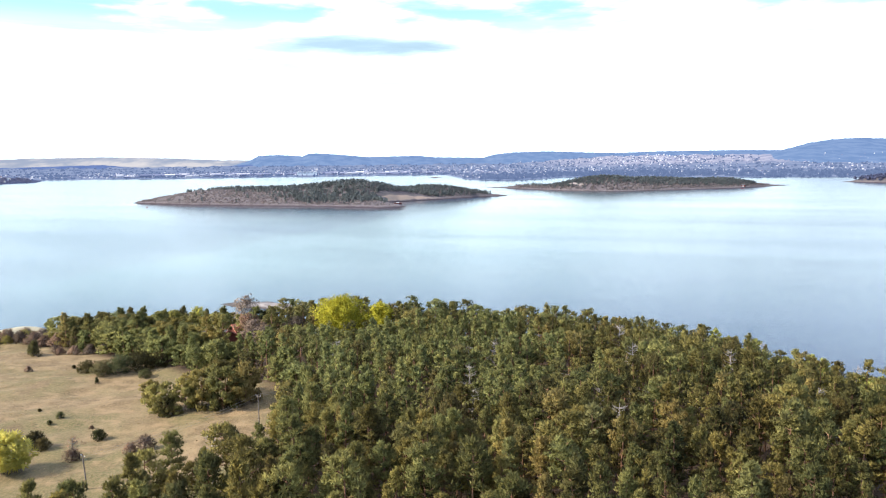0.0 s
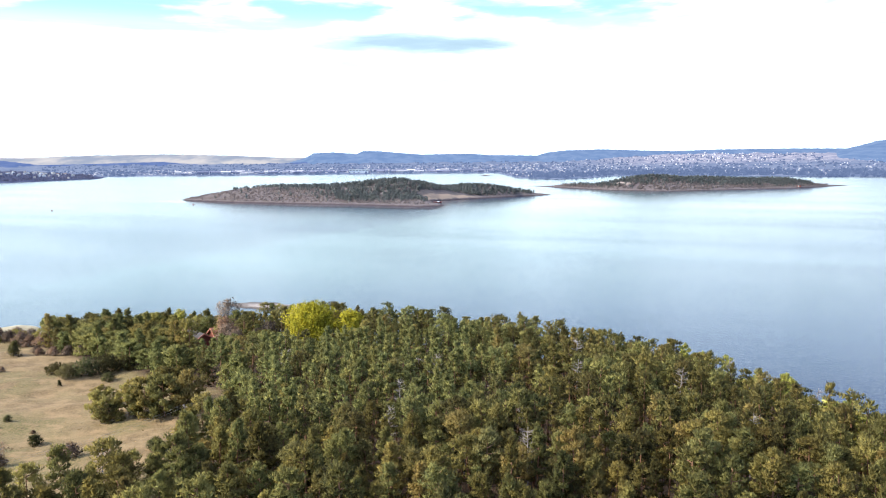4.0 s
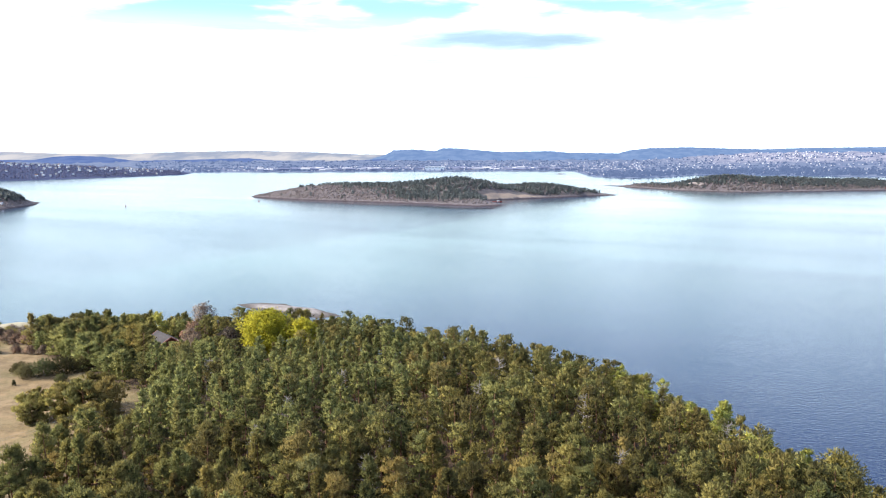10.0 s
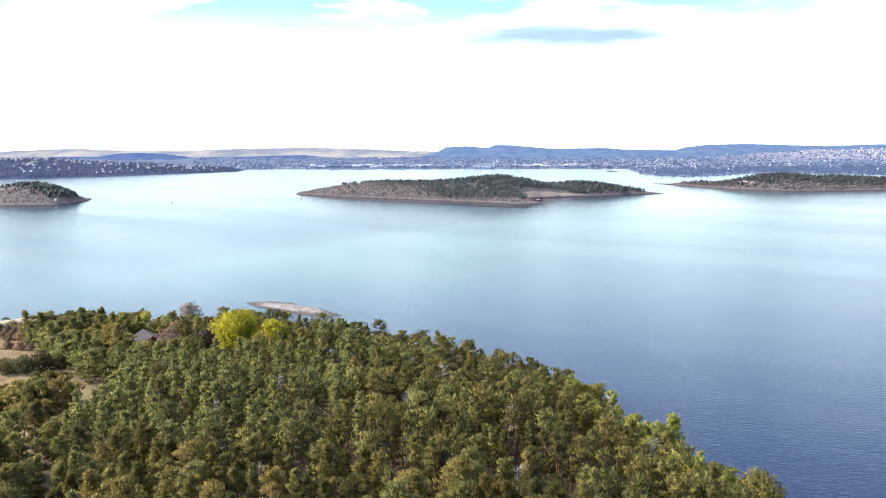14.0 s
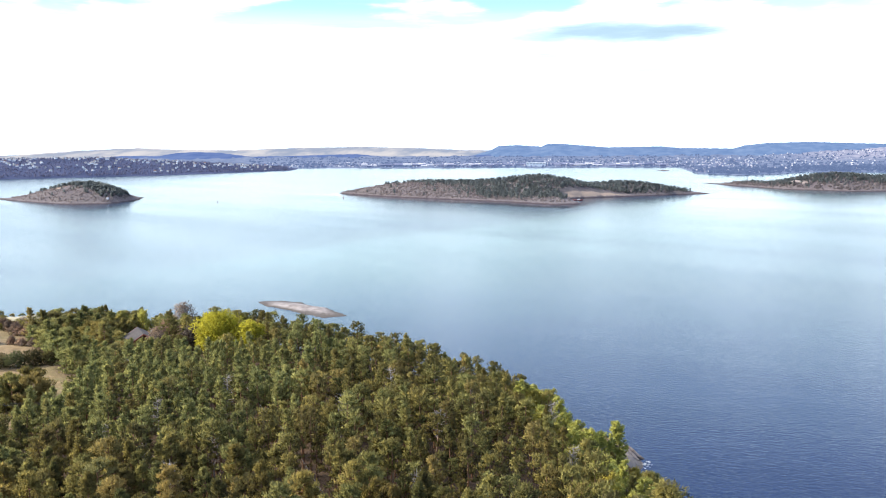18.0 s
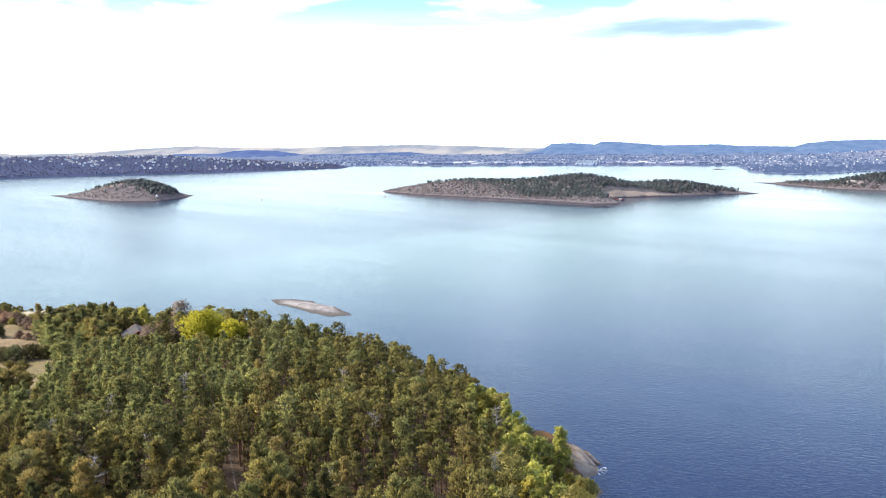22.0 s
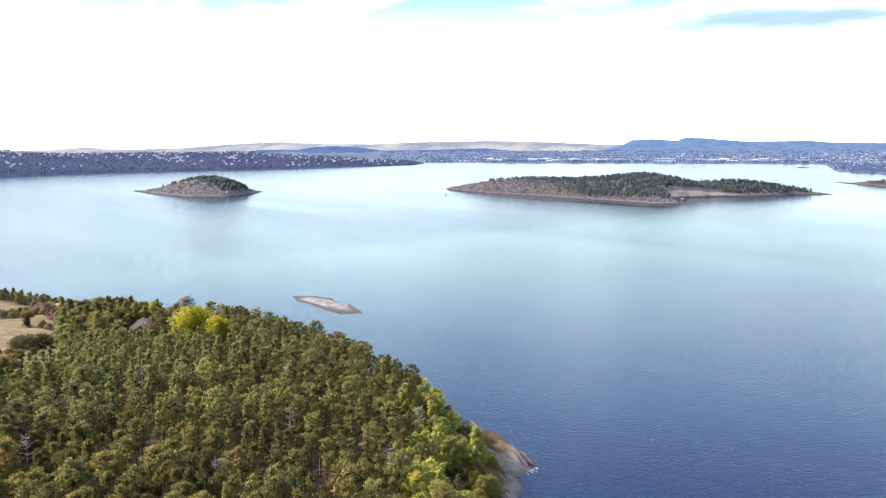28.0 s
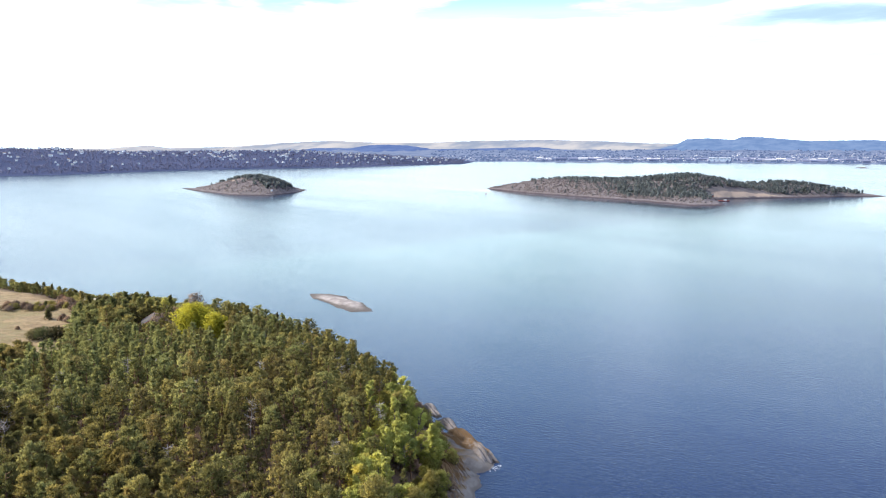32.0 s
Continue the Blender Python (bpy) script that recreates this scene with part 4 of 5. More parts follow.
def front_grove(x, y):
    """The conifers that come down towards the shore in one place."""
    u, v = (x + 182) * 0.904 - (y - 938) * 0.427, (x + 182) * 0.427 + (y - 938) * 0.904
    return np.exp(-((u / 50) ** 4 + (v / 25) ** 4))


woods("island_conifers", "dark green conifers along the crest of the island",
      scatter(main_height, MAIN, 3900, lambda x, y, z: main_clear(x, y) * np.clip(slope_back(x, y) * 0.9 + 0.018 + 0.9 * front_grove(x, y), 0, 1) * (z > 3), (2.6, 5.4), (0.55, 0.85), 31), hazed_isle_conifer, 22, 32)
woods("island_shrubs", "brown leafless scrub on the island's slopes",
      scatter(main_height, MAIN, 7000, lambda x, y, z: main_clear(x, y) * (1.0 - 0.6 * slope_back(x, y)) * (z > 1.8), (0.5, 1.4), (1.3, 2.3), 33), hazed_isle_shrub, 14, 34, cone=0.3)
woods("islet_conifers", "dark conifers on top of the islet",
      scatter(isle_height, ISLE, 760, lambda x, y, z: np.clip((z - 5) / 7, 0, 1) * (0.012 + step_up(y + (x + 668) * 0.25, 748, 786)), (2.8, 5.4), (0.6, 0.85), 35), hazed_isle_conifer, 26, 36)
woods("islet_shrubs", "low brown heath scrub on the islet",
      scatter(isle_height, ISLE, 1900, lambda x, y, z: (z > 2.2) * 0.9, (0.5, 1.3), (1.3, 2.3), 37), hazed_isle_shrub, 18, 38, cone=0.3)
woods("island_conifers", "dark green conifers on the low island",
      scatter(east_height, EAST, 2600, lambda x, y, z: np.clip((z - 3) / 5, 0, 1) * step_up(y - x * 0.2, 1212, 1262), (3.4, 6.2), (0.55, 0.85), 39), hazed_isle_conifer, 24, 40)
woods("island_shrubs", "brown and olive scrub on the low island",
      scatter(east_height, EAST, 3600, lambda x, y, z: (z > 1.8) * 0.9, (1.0, 2.8), (1.1, 1.8), 41), hazed_isle_shrub, 18, 42, cone=0.3)
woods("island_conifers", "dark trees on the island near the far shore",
      scatter(third_height, THIRD, 500, lambda x, y, z: (z > 3) * 1.0, (5, 9), (0.6, 0.9), 43), hazed_shore_woods, 18, 44)


# ---- the near wood ----
def ground_at(x, y):
    return float(ground_z(np.array(float(x)), np.array(float(y))))


def tree_model(name, label, made, leaf, bark, crown="crown", category="tree", group=""):
    (wv, wf), (lv, lf) = made
    t = thing(name, label, category, pose(0, 0, -100), group)
    part("trunk", mesh_of("trunk", wv, wf, bark, True), t)
    part(crown, mesh_of(crown, lv, lf, leaf), t)
    return t


rng = np.random.default_rng(77)
places = []
STEP = 3.0
for gy in np.arange(60, 226, STEP):
    for gx in np.arange(-260, 72, STEP):
        x, y = gx + rng.uniform(-1.25, 1.25) + (STEP / 2 if int(gy / STEP) % 2 else 0), gy + rng.uniform(-1.25, 1.25)
        q = rng.random()
        if y < 63.5 + max(0.0, x - 5.0) * 0.36 or x < -205:
            continue
        if float(inland(np.array(x), np.array(y))) < (3.6 if y < 134 or y > 170 else 6.2) + 2.4 * rng.random():
            continue
        if float(in_field(np.array(x), np.array(y))) > -1.5:
            continue
        if q < 0.07:
            continue
        places.append((x, y))


def kept_clear(x, y):
    for cx, cy, r in ((-42, 162, 7.5), (-39, 153, 4.0), (-33, 161, 4.5), (-74, 173, 6.5), (-69, 168, 6.0), (-64, 163, 5.5), (-59, 158, 4.5), (-63, 170, 5.0), (-118, 186, 7.0), (-32, 160, 3.0), (-133, 193, 9.0), (-127, 184, 7.0), (-118, 177, 5.0), (-46.5, 103.0, 3.6), (-44.0, 99.5, 2.6), (-37.5, 160.0, 4.0)):
        if math.hypot(x - cx, y - cy) < r:
            return True
    # a narrow lane kept open below the cables
    along, off = (x - 8) * 0.68 - (y - 109) * 0.733, abs((x - 8) * 0.733 + (y - 109) * 0.68)
    return 2 < along < 24 and off < 1.7


def east_fringe(x, y):
    """How likely a spring tree stands here instead of a pine."""
    d = 117.0 - (0.894 * x + 0.447 * y)
    return 0.0 if y < 108 else min(0.84, max(0.0, (25.0 - d) / 10.0))


near_list, far_list, fringe_list = [], [], []
for x, y in places:
    if kept_clear(x, y):
        continue
    if rng.random() < east_fringe(x, y):
        fringe_list.append((x, y))
    elif y < 98 and len(near_list) < 300 and x > -60:
        near_list.append((x, y))
    else:
        far_list.append((x, y))

SHAPES = ((9.6, 1.5, 0.46, 0.3), (10.0, 1.4, 0.50, 0.5), (8.8, 1.6, 0.30, 0.8), (9.4, 1.4, 0.30, 1.0), (9.6, 1.75, 0.56, 0.1), (8.8, 1.6, 0.44, 0.55), (9.6, 1.35, 0.38, 0.9))
pines = []
for k, (h, w, s, sh) in enumerate(SHAPES):
    pines.append(tree_model("pine_tree", ("tall Scots pine with a rounded blue-green crown", "tall slender Scots pine with bare lower trunk", "young pine with a dense pointed crown",
                                          "slim pointed conifer with olive needles", "old flat-topped pine with an open crown", "broad bushy pine with yellowish needles", "narrow pine with a spire-shaped crown")[k],
                            pine(100 + k, h, w, s, sh, 26, 54, 0.215), pine_near, pine_bark, "crown", "tree", "pines of the near wood"))
seen = set()
for i, (x, y) in enumerate(near_list):
    k = int(rng.integers(0, len(pines)))
    s, fat = rng.uniform(0.70, 1.14), rng.uniform(0.92, 1.28)
    m = pose(x, y, ground_at(x, y), rng.uniform(-3, 3), rng.uniform(-3, 3), rng.uniform(0, 360)) @ Matrix.Diagonal((s * fat, s * fat, s, 1))
    if k not in seen:
        pines[k].matrix_basis = m
        seen.add(k)
    else:
        t = copy_thing(pines[k], m)
        t.scale = (s * fat, s * fat, s)

# the rest of the wood, joined
vs, fs, ts, wvs, wfs, base, wbase = [], [], [], [], [], 0, 0
low_bank = [pine(220 + k, h, w, 0.08, sh, 26, 26, 0.34) for k, (h, w, sh) in enumerate(((6.6, 1.9, 0.3), (5.6, 2.1, 0.4), (7.4, 1.8, 0.8), (6.0, 1.7, 0.5)))]
bank_of = [pine(200 + k, h, w, s, sh, 20, 21, 0.30) for k, (h, w, s, sh) in enumerate(SHAPES)]
for x, y in far_list:
    low_edge = x < -60 or float(in_field(np.array(x), np.array(y))) > -6 and y > 100
    young = x < -2 and 98 < y < 158 and rng.random() < 0.8
    kinds = low_bank if low_edge else [bank_of[i] for i in (2, 3, 6)] if young else bank_of
    (wv, wf), (lv, lf) = kinds[int(rng.integers(0, len(kinds)))]
    tint = rng.random()
    while young and (tint > 0.68 or tint * 13.7 % 1 > 0.4 or tint * 7.31 % 1 < 0.45) or not young and 8 < x and tint * 13.7 % 1 < 0.3:
        tint = rng.random()
    s, a, fat = rng.uniform(0.66, 1.06), rng.uniform(0, 6.283), rng.uniform(0.95, 1.3)
    if x < -60:
        fat *= 1.1
        s *= 1.03
        if x < -125:
            s *= 0.62
    elif y > 150:
        s *= 0.96
    s *= min(1.0, 0.53 + float(inland(np.array(x), np.array(y))) / 30)
    # young trees, lower towards the cabin, on the slope before it
    away, side = math.hypot(x + 71.5, y - 171), math.degrees(math.atan2(x + 71.5, 171 - y))
    if away < 40 and (18 < side < 64 or away < 7):
        s = min(s, max(0.14, (12.5 + 0.2 * away - ground_at(x, y)) / 9.6))
    away, side = math.hypot(x + 57, y - 168), math.degrees(math.atan2(x + 57, 168 - y))
    if away < 30 and 16 < side < 62:
        s = min(s, max(0.25, (14.2 + 0.2 * away - ground_at(x, y)) / 9.6))
    # and before the yellow maples
    out, across = (x + 39) * 0.70 - (y - 160) * 0.71, abs((x + 39) * 0.71 + (y - 160) * 0.70)
    if -3 < out < 18 and across < 8.5:
        s = min(s, 0.42 + out * 0.022)
    c, n_ = math.cos(a) * s * fat, math.sin(a) * s * fat
    turn = np.array(((c, -n_, 0), (n_, c, 0), (0, 0, s)))
    o = np.array((x, y, ground_at(x, y)))
    vs.append(np.concatenate((lv[:, :3] @ turn.T + o, lv[:, 3:] @ (turn / np.array((s * fat, s * fat, s))).T), 1))
    fs.append(lf + base)
    ts.append(np.full(len(lv), tint))
    base += len(lv)
    wvs.append(wv[:20] @ turn.T + o)
    wfs.append(wf[:16] + wbase)
    wbase += 20
wood = thing("pine_wood", "dense mixed pine wood covering the island's back", "trees", kind="stuff")
tagged(part("crowns", mesh_of("crowns", np.concatenate(vs), np.concatenate(fs), pine_far, False, np.concatenate(ts)), wood), kind="stuff")
tagged(part("trunks", mesh_of("trunks", np.concatenate(wvs), np.concatenate(wfs), pine_bark, True), wood), kind="stuff")

# spring-green fringe above the eastern rocks
leafy = [tree_model("birch_tree", ("young birch in fresh yellow-green leaf", "slim birch with light spring leaves", "olive-brown budding shrub tree")[k],
                    broadleaf(300 + k, *q), (spring, fresh_green, bare_twigs)[k], grey_bark, "crown", "tree", "spring trees above the rocks")
         for k, q in enumerate(((6.8, 2.3, 0.15, 26, 44, 0.34), (8.5, 1.5, 0.2, 26, 38, 0.32), (5.0, 1.9, 0.1, 22, 40, 0.27)))]
seen = set()
for i, (x, y) in enumerate(fringe_list):
    k = int(rng.choice(3, p=(0.46, 0.32, 0.22)))
    s = rng.uniform(0.75, 1.12) * min(1.0, 0.55 + float(inland(np.array(x), np.array(y))) / 22)
    m = pose(x, y, ground_at(x, y), 0, 0, rng.uniform(0, 360)) @ Matrix.Scale(s, 4)
    if k not in seen:
        leafy[k].matrix_basis = m
        seen.add(k)
    else:
        copy_thing(leafy[k], m).scale = (s, s, s)


def single(name, label, made, leaf, bark, x, y, s=1.0, turn=0.0, category="tree", sink=0.0):
    t = tree_model(name, label, made, leaf, bark, category=category)
    t.matrix_basis = pose(x, y, ground_at(x, y) - sink, 0, 0, turn) @ Matrix.Scale(s, 4)
    return t


single("maple_tree", "large round maple in bright yellow blossom", broadleaf(401, 9.8, 7.0, 0.10, 90, 90, 0.42), maple, grey_bark, -42, 163)
single("maple_tree", "smaller pale yellow-green maple beside the large one", broadleaf(402, 8.4, 4.2, 0.15, 50, 60, 0.40), maple, grey_bark, -33, 162.5)
single("bush", "round bush in bright yellow-green spring leaf", broadleaf(403, 4.8, 3.2, 0.05, 40, 60, 0.36), spring, grey_bark, -76.6, 93.4, 1.12, category="bush")
single("bare_tree", "tall leafless pinkish-grey tree near the cabin", broadleaf(404, 11.0, 4.0, 0.25, 46, 40, 0.30, 1.2), bare_twigs, grey_bark, -69, 185)
single("bare_tree", "reddish leafless tree beside the cabin", broadleaf(405, 7.5, 3.6, 0.15, 40, 44, 0.32), bare_twigs, grey_bark, -66, 175)
single("birch_tree", "tall slender birch in light spring leaf above the rocks", broadleaf(406, 9.6, 2.1, 0.15, 40, 60, 0.30), fresh_green, grey_bark, 51.8, 140.5)
for x, y, s, turn in ((61.8, 111, 1.0, 0), (65, 117, 0.62, 60), (57.5, 105, 0.75, 140), (61, 122, 0.6, 250), (58, 131, 0.55, 30)):
    if turn == 0:
        budding = single("willow_tree", "round budding tree in tan and olive leaf", broadleaf(407, 10.4, 4.6, 0.1, 60, 60, 0.34), budding_leaves, grey_bark, x, y)
    else:
        copy_thing(budding, pose(x, y, ground_at(x, y), 0, 0, turn) @ Matrix.Scale(s, 4)).scale = (s, s, s)
single("bare_tree", "rounded leafless tree with pinkish twigs near the cabin", broadleaf(408, 6.0, 3.0, 0.1, 36, 44, 0.28), bare_twigs, grey_bark, -60.5, 173)
single("bare_tree", "brown leafless tree at the edge of the clearing", broadleaf(409, 5.0, 2.8, 0.1, 34, 44, 0.28), bare_twigs, grey_bark, -55, 167)
single("bare_tree", "wide reddish leafless tree below the cabin", broadleaf(414, 6.4, 3.4, 0.05, 44, 46, 0.28), bare_twigs, grey_bark, -52, 165.5)
for k, (x, y) in enumerate(((-68.8, 153.2), (-66.4, 152.6), (-64.6, 151.6))):
    single("pine_tree", "full-crowned pine standing below the cabin", pine(230 + k, 9.2 + 0.3 * k, 1.8, 0.15, 0.5, 28, 54, 0.22), pine_near, pine_bark, x, y)
single("birch_tree", "yellow-green birch behind the cabin", broadleaf(410, 8.2, 2.6, 0.15, 36, 44, 0.32), spring, grey_bark, -80, 182)
single("birch_tree", "light green birch behind the cabin", broadleaf(411, 7.4, 2.4, 0.15, 34, 44, 0.32), spring, grey_bark, -85, 180)
single("willow_tree", "broad yellow-green spring tree above the shore", broadleaf(412, 6.6, 3.6, 0.08, 44, 54, 0.34), fresh_green, grey_bark, 52.5, 119)
single("willow_tree", "bushy yellow-green spring tree in the fringe", broadleaf(413, 6.2, 3.2, 0.08, 40, 54, 0.34), fresh_green, grey_bark, 48, 124)


# ---- loose trees, junipers and bushes in the grassland ----
def shrub(seed, high, wide, clumps, count, size, flat=0.9, column=False):
    """A low bush: short stems and clumps from the ground up."""
    rng = np.random.default_rng(seed)
    centres, radii, wood = [], [], []
    for i in range(clumps):
        f = (i + 0.5) / clumps
        z = high * (0.12 + 0.8 * f)
        reach = wide * (math.sqrt(max(0.04, 1 - f * f)) if not column else (1 - 0.75 * f)) * rng.uniform(0.3, 1.0)
        az = i * 2.4
        centres.append((math.cos(az) * reach, math.sin(az) * reach, z))
        radii.append(0.34 * wide * rng.uniform(0.7, 1.2) + 0.12)
        if i % 3 == 0:
            wood.append([(0, 0, -0.2, 0.05), (math.cos(az) * reach * 0.5, math.sin(az) * reach * 0.5, z * 0.5, 0.03), (*centres[-1], 0.015)])
    return tubes(wood, 4), tufts(rng, np.array(centres), np.array(radii), count, size, flat, 0.6)


def planted(name, label, made, leaf, bark, spots, category="bush", group=""):
    """One model set at each of spots: x, y, scale, turn."""
    model = None
    for x, y, s, turn in spots:
        m = pose(x, y, ground_at(x, y), 0, 0, turn) @ Matrix.Scale(s, 4)
        if model is None:
            model = tree_model(name, label, made, leaf, bark, category=category, group=group)
            model.matrix_basis = m
        else:
            copy_thing(model, m).scale = (s, s, s)


planted("juniper", "dark columnar juniper bush in the dry grass", shrub(501, 3.0, 1.1, 22, 46, 0.26, 1.1, True), juniper_green, grey_bark,
        [(-109, 159.8, 1.15, 0), (-110.2, 160.4, 0.8, 40), (-84.7, 137, 0.4, 80), (-132, 172, 0.8, 60)], group="junipers in the grassland")
planted("juniper", "wide dark green juniper thicket at the wood's edge", shrub(502, 2.6, 2.2, 30, 56, 0.28), juniper_green, grey_bark,
        [(-86.0, 142.2, 1.0, 0), (-83.0, 143.6, 1.2, 70), (-79.8, 145.6, 1.25, 150), (-77, 147, 1.0, 200), (-91, 146.2, 0.85, 30), (-77, 141, 0.6, 30)], group="junipers in the grassland")
planted("bush", "small brown leafless bush in the dry grass", shrub(503, 1.3, 0.9, 16, 40, 0.2), bare_twigs, grey_bark,
        [(-60.6, 100.2, 1.5, 0), (-62.6, 99.6, 1.0, 50), (-103.4, 147, 0.8, 90), (-70, 97.8, 1.2, 10), (-74, 112, 0.4, 30), (-104, 161, 1.2, 0), (-101, 161.5, 1.4, 40), (-98, 162.5, 1.5, 80), (-95, 163, 1.6, 20), (-106, 163, 1.2, 10),
         (-105, 170, 2.0, 0), (-110, 172, 2.2, 40), (-114, 173, 2.0, 90), (-117, 174, 2.2, 130), (-121, 175.5, 2.0, 0), (-125, 177, 2.2, 60), (-129, 178.5, 2.2, 200), (-134, 180, 2.2, 20), (-139, 182, 2.3, 310),
         (-118, 180, 2.0, 15), (-112, 178, 1.9, 75), (-124, 183, 2.0, 160)], group="brown bushes in the grassland")
planted("bush", "small dark green bush in the dry grass", shrub(504, 1.4, 0.8, 16, 44, 0.22), juniper_green, grey_bark,
        [(-70.6, 107.2, 1.15, 0), (-78.0, 102.8, 1.7, 40), (-76.4, 102.0, 1.2, 0), (-81.2, 113, 0.5, 0), (-81, 116, 0.7, 70), (-48.5, 101, 1.2, 10), (-47, 100, 0.9, 0), (-95.5, 150, 0.5, 0), (-86, 119, 0.35, 0)], group="green bushes in the grassland")
planted("bush", "olive-green leafy scrub along the grassland's far edge", shrub(505, 2.2, 1.5, 20, 44, 0.26), budding_leaves, grey_bark,
        [(-108, 176, 1.1, 0), (-115, 178, 1.2, 60), (-122, 179.5, 1.1, 140), (-131, 183, 1.2, 250), (-103, 173, 1.1, 30), (-137, 186, 1.3, 90)], group="olive scrub at the grassland's edge")
planted("pine_tree", "broad low pine with branches down to the grass", pine(505, 6.4, 2.9, 0.08, 0.3, 34, 60, 0.36), pine_near, pine_bark,
        [(-58.5, 118.5, 1.0, 0), (-54.6, 117.6, 1.08, 80), (-51.5, 119.5, 1.0, 200), (-64.6, 117.4, 0.82, 130), (-56, 123, 1.0, 300), (-69.6, 124.8, 0.55, 30), (-61.3, 118.4, 0.8, 250), (-63.5, 116.0, 0.5, 20)], category="tree", group="low pines at the wood's edge")
grng = np.random.default_rng(29)
bands = [[], []]
for i in range(46):
    f = grng.random()
    bands[int(grng.random() < 0.55)].append((-150 + 32 * f + grng.normal() * 1.6, 156 + 23 * f + grng.normal() * 1.4 + (grng.uniform(3, 9) if i % 3 == 0 else 0), grng.uniform(0.7, 1.25), grng.uniform(0, 360)))
planted("bush", "olive-brown scrub in a band across the dry grass", shrub(521, 1.9, 1.6, 20, 44, 0.25), budding_leaves, grey_bark, bands[0], group="scrub band in the grassland")
planted("bush", "brown leafless scrub in a band across the dry grass", shrub(522, 1.7, 1.6, 20, 44, 0.23), bare_twigs, grey_bark, bands[1], group="scrub band in the grassland")
single("bare_tree", "reddish-brown leafless tree before the cabin's gable", broadleaf(416, 6.6, 3.2, 0.1, 40, 40, 0.26), bare_twigs, grey_bark, -62.5, 166.5)
single("bare_tree", "low brown leafless tree below the cabin", broadleaf(417, 5.4, 2.8, 0.1, 36, 40, 0.26), bare_twigs, grey_bark, -59, 162.5)
single("bare_tree", "small grey leafless tree standing in the dry grass", broadleaf(415, 3.4, 1.7, 0.2, 22, 10, 0.16, 1.2), bare_twigs, grey_bark, -70.4, 98.6)

# dead trees that stand out grey among the pines
def snag(seed, high):
    rng = np.random.default_rng(seed)
    wood = [[(0, 0, -0.2, 0.14), (0.1, 0, high * 0.5, 0.1), (0.05, 0.1, high, 0.03)]]
    for i in range(30):
        z = high * rng.uniform(0.42, 0.98)
        b = limb(rng, (0.05, 0, z), i * 2.4, rng.uniform(1.2, 2.6) * (1.2 - z / high) + 0.3, 0.12, 0.04)
        wood.append(b)
        for k in range(3):
            wood.append(limb(rng, b[1 + k % 2][:3], i * 2.4 + rng.uniform(-1.2, 1.2), rng.uniform(0.5, 0.95), 0.45, 0.022, 2))
    return tubes(wood, 4)


snag_model = None
for x, y, s, turn in ((-3.8, 93.4, 0.85, 0), (-14.3, 96.6, 0.85, 60), (3.3, 98, 0.85, 150), (-44.5, 79.6, 0.95, 220), (-10, 120, 0.95, 60), (14, 135, 1.0, 120), (28, 118, 1.0, 200), (22, 150, 0.9, 30), (42, 138, 0.95, 10), (-14, 108, 0.9, 80), (4, 88, 0.95, 300), (33, 98, 0.95, 20), (-38, 128, 0.9, 0), (12, 118, 1.05, 10), (48, 118, 0.9, 0)):
    m = pose(x, y, ground_at(x, y), rng.uniform(-6, 6), rng.uniform(-6, 6), turn) @ Matrix.Scale(s, 4)
    if snag_model is None:
        snag_model = thing("dead_tree", "bare grey dead tree among the pines", "tree", m, "dead trees in the wood")
        part("trunk", mesh_of("trunk", *snag(601, 9.2), dead_wood, True), snag_model)
    else:
        copy_thing(snag_model, m).scale = (s, s, s)

# ---- cabins in the clearing ----
cabin_red = plain("red_brown_boards", (0.12, 0.035, 0.022), (0.19, 0.06, 0.04), 3.0)
slate = plain("dark_roof_felt", (0.055, 0.055, 0.062), (0.095, 0.092, 0.10), 2.0)
tile = plain("red_roof_tiles", (0.22, 0.075, 0.045), (0.30, 0.12, 0.075), 2.0)
grey_felt = plain("weathered_grey_roof", (0.05, 0.045, 0.048), (0.085, 0.078, 0.078), 2.0, 0.95)
trim_white = plain("white_trim", (0.55, 0.54, 0.52), (0.68, 0.67, 0.65), 3.0)
pane_dark = plain("window_glass", (0.03, 0.035, 0.04), (0.05, 0.055, 0.06), 1.0, 0.1)
concrete = plain("stone_footing", (0.2, 0.19, 0.18), (0.3, 0.29, 0.27), 4.0)

trim_red = plain("salmon_red_board", (0.46, 0.17, 0.12), (0.58, 0.25, 0.18), 3.0)


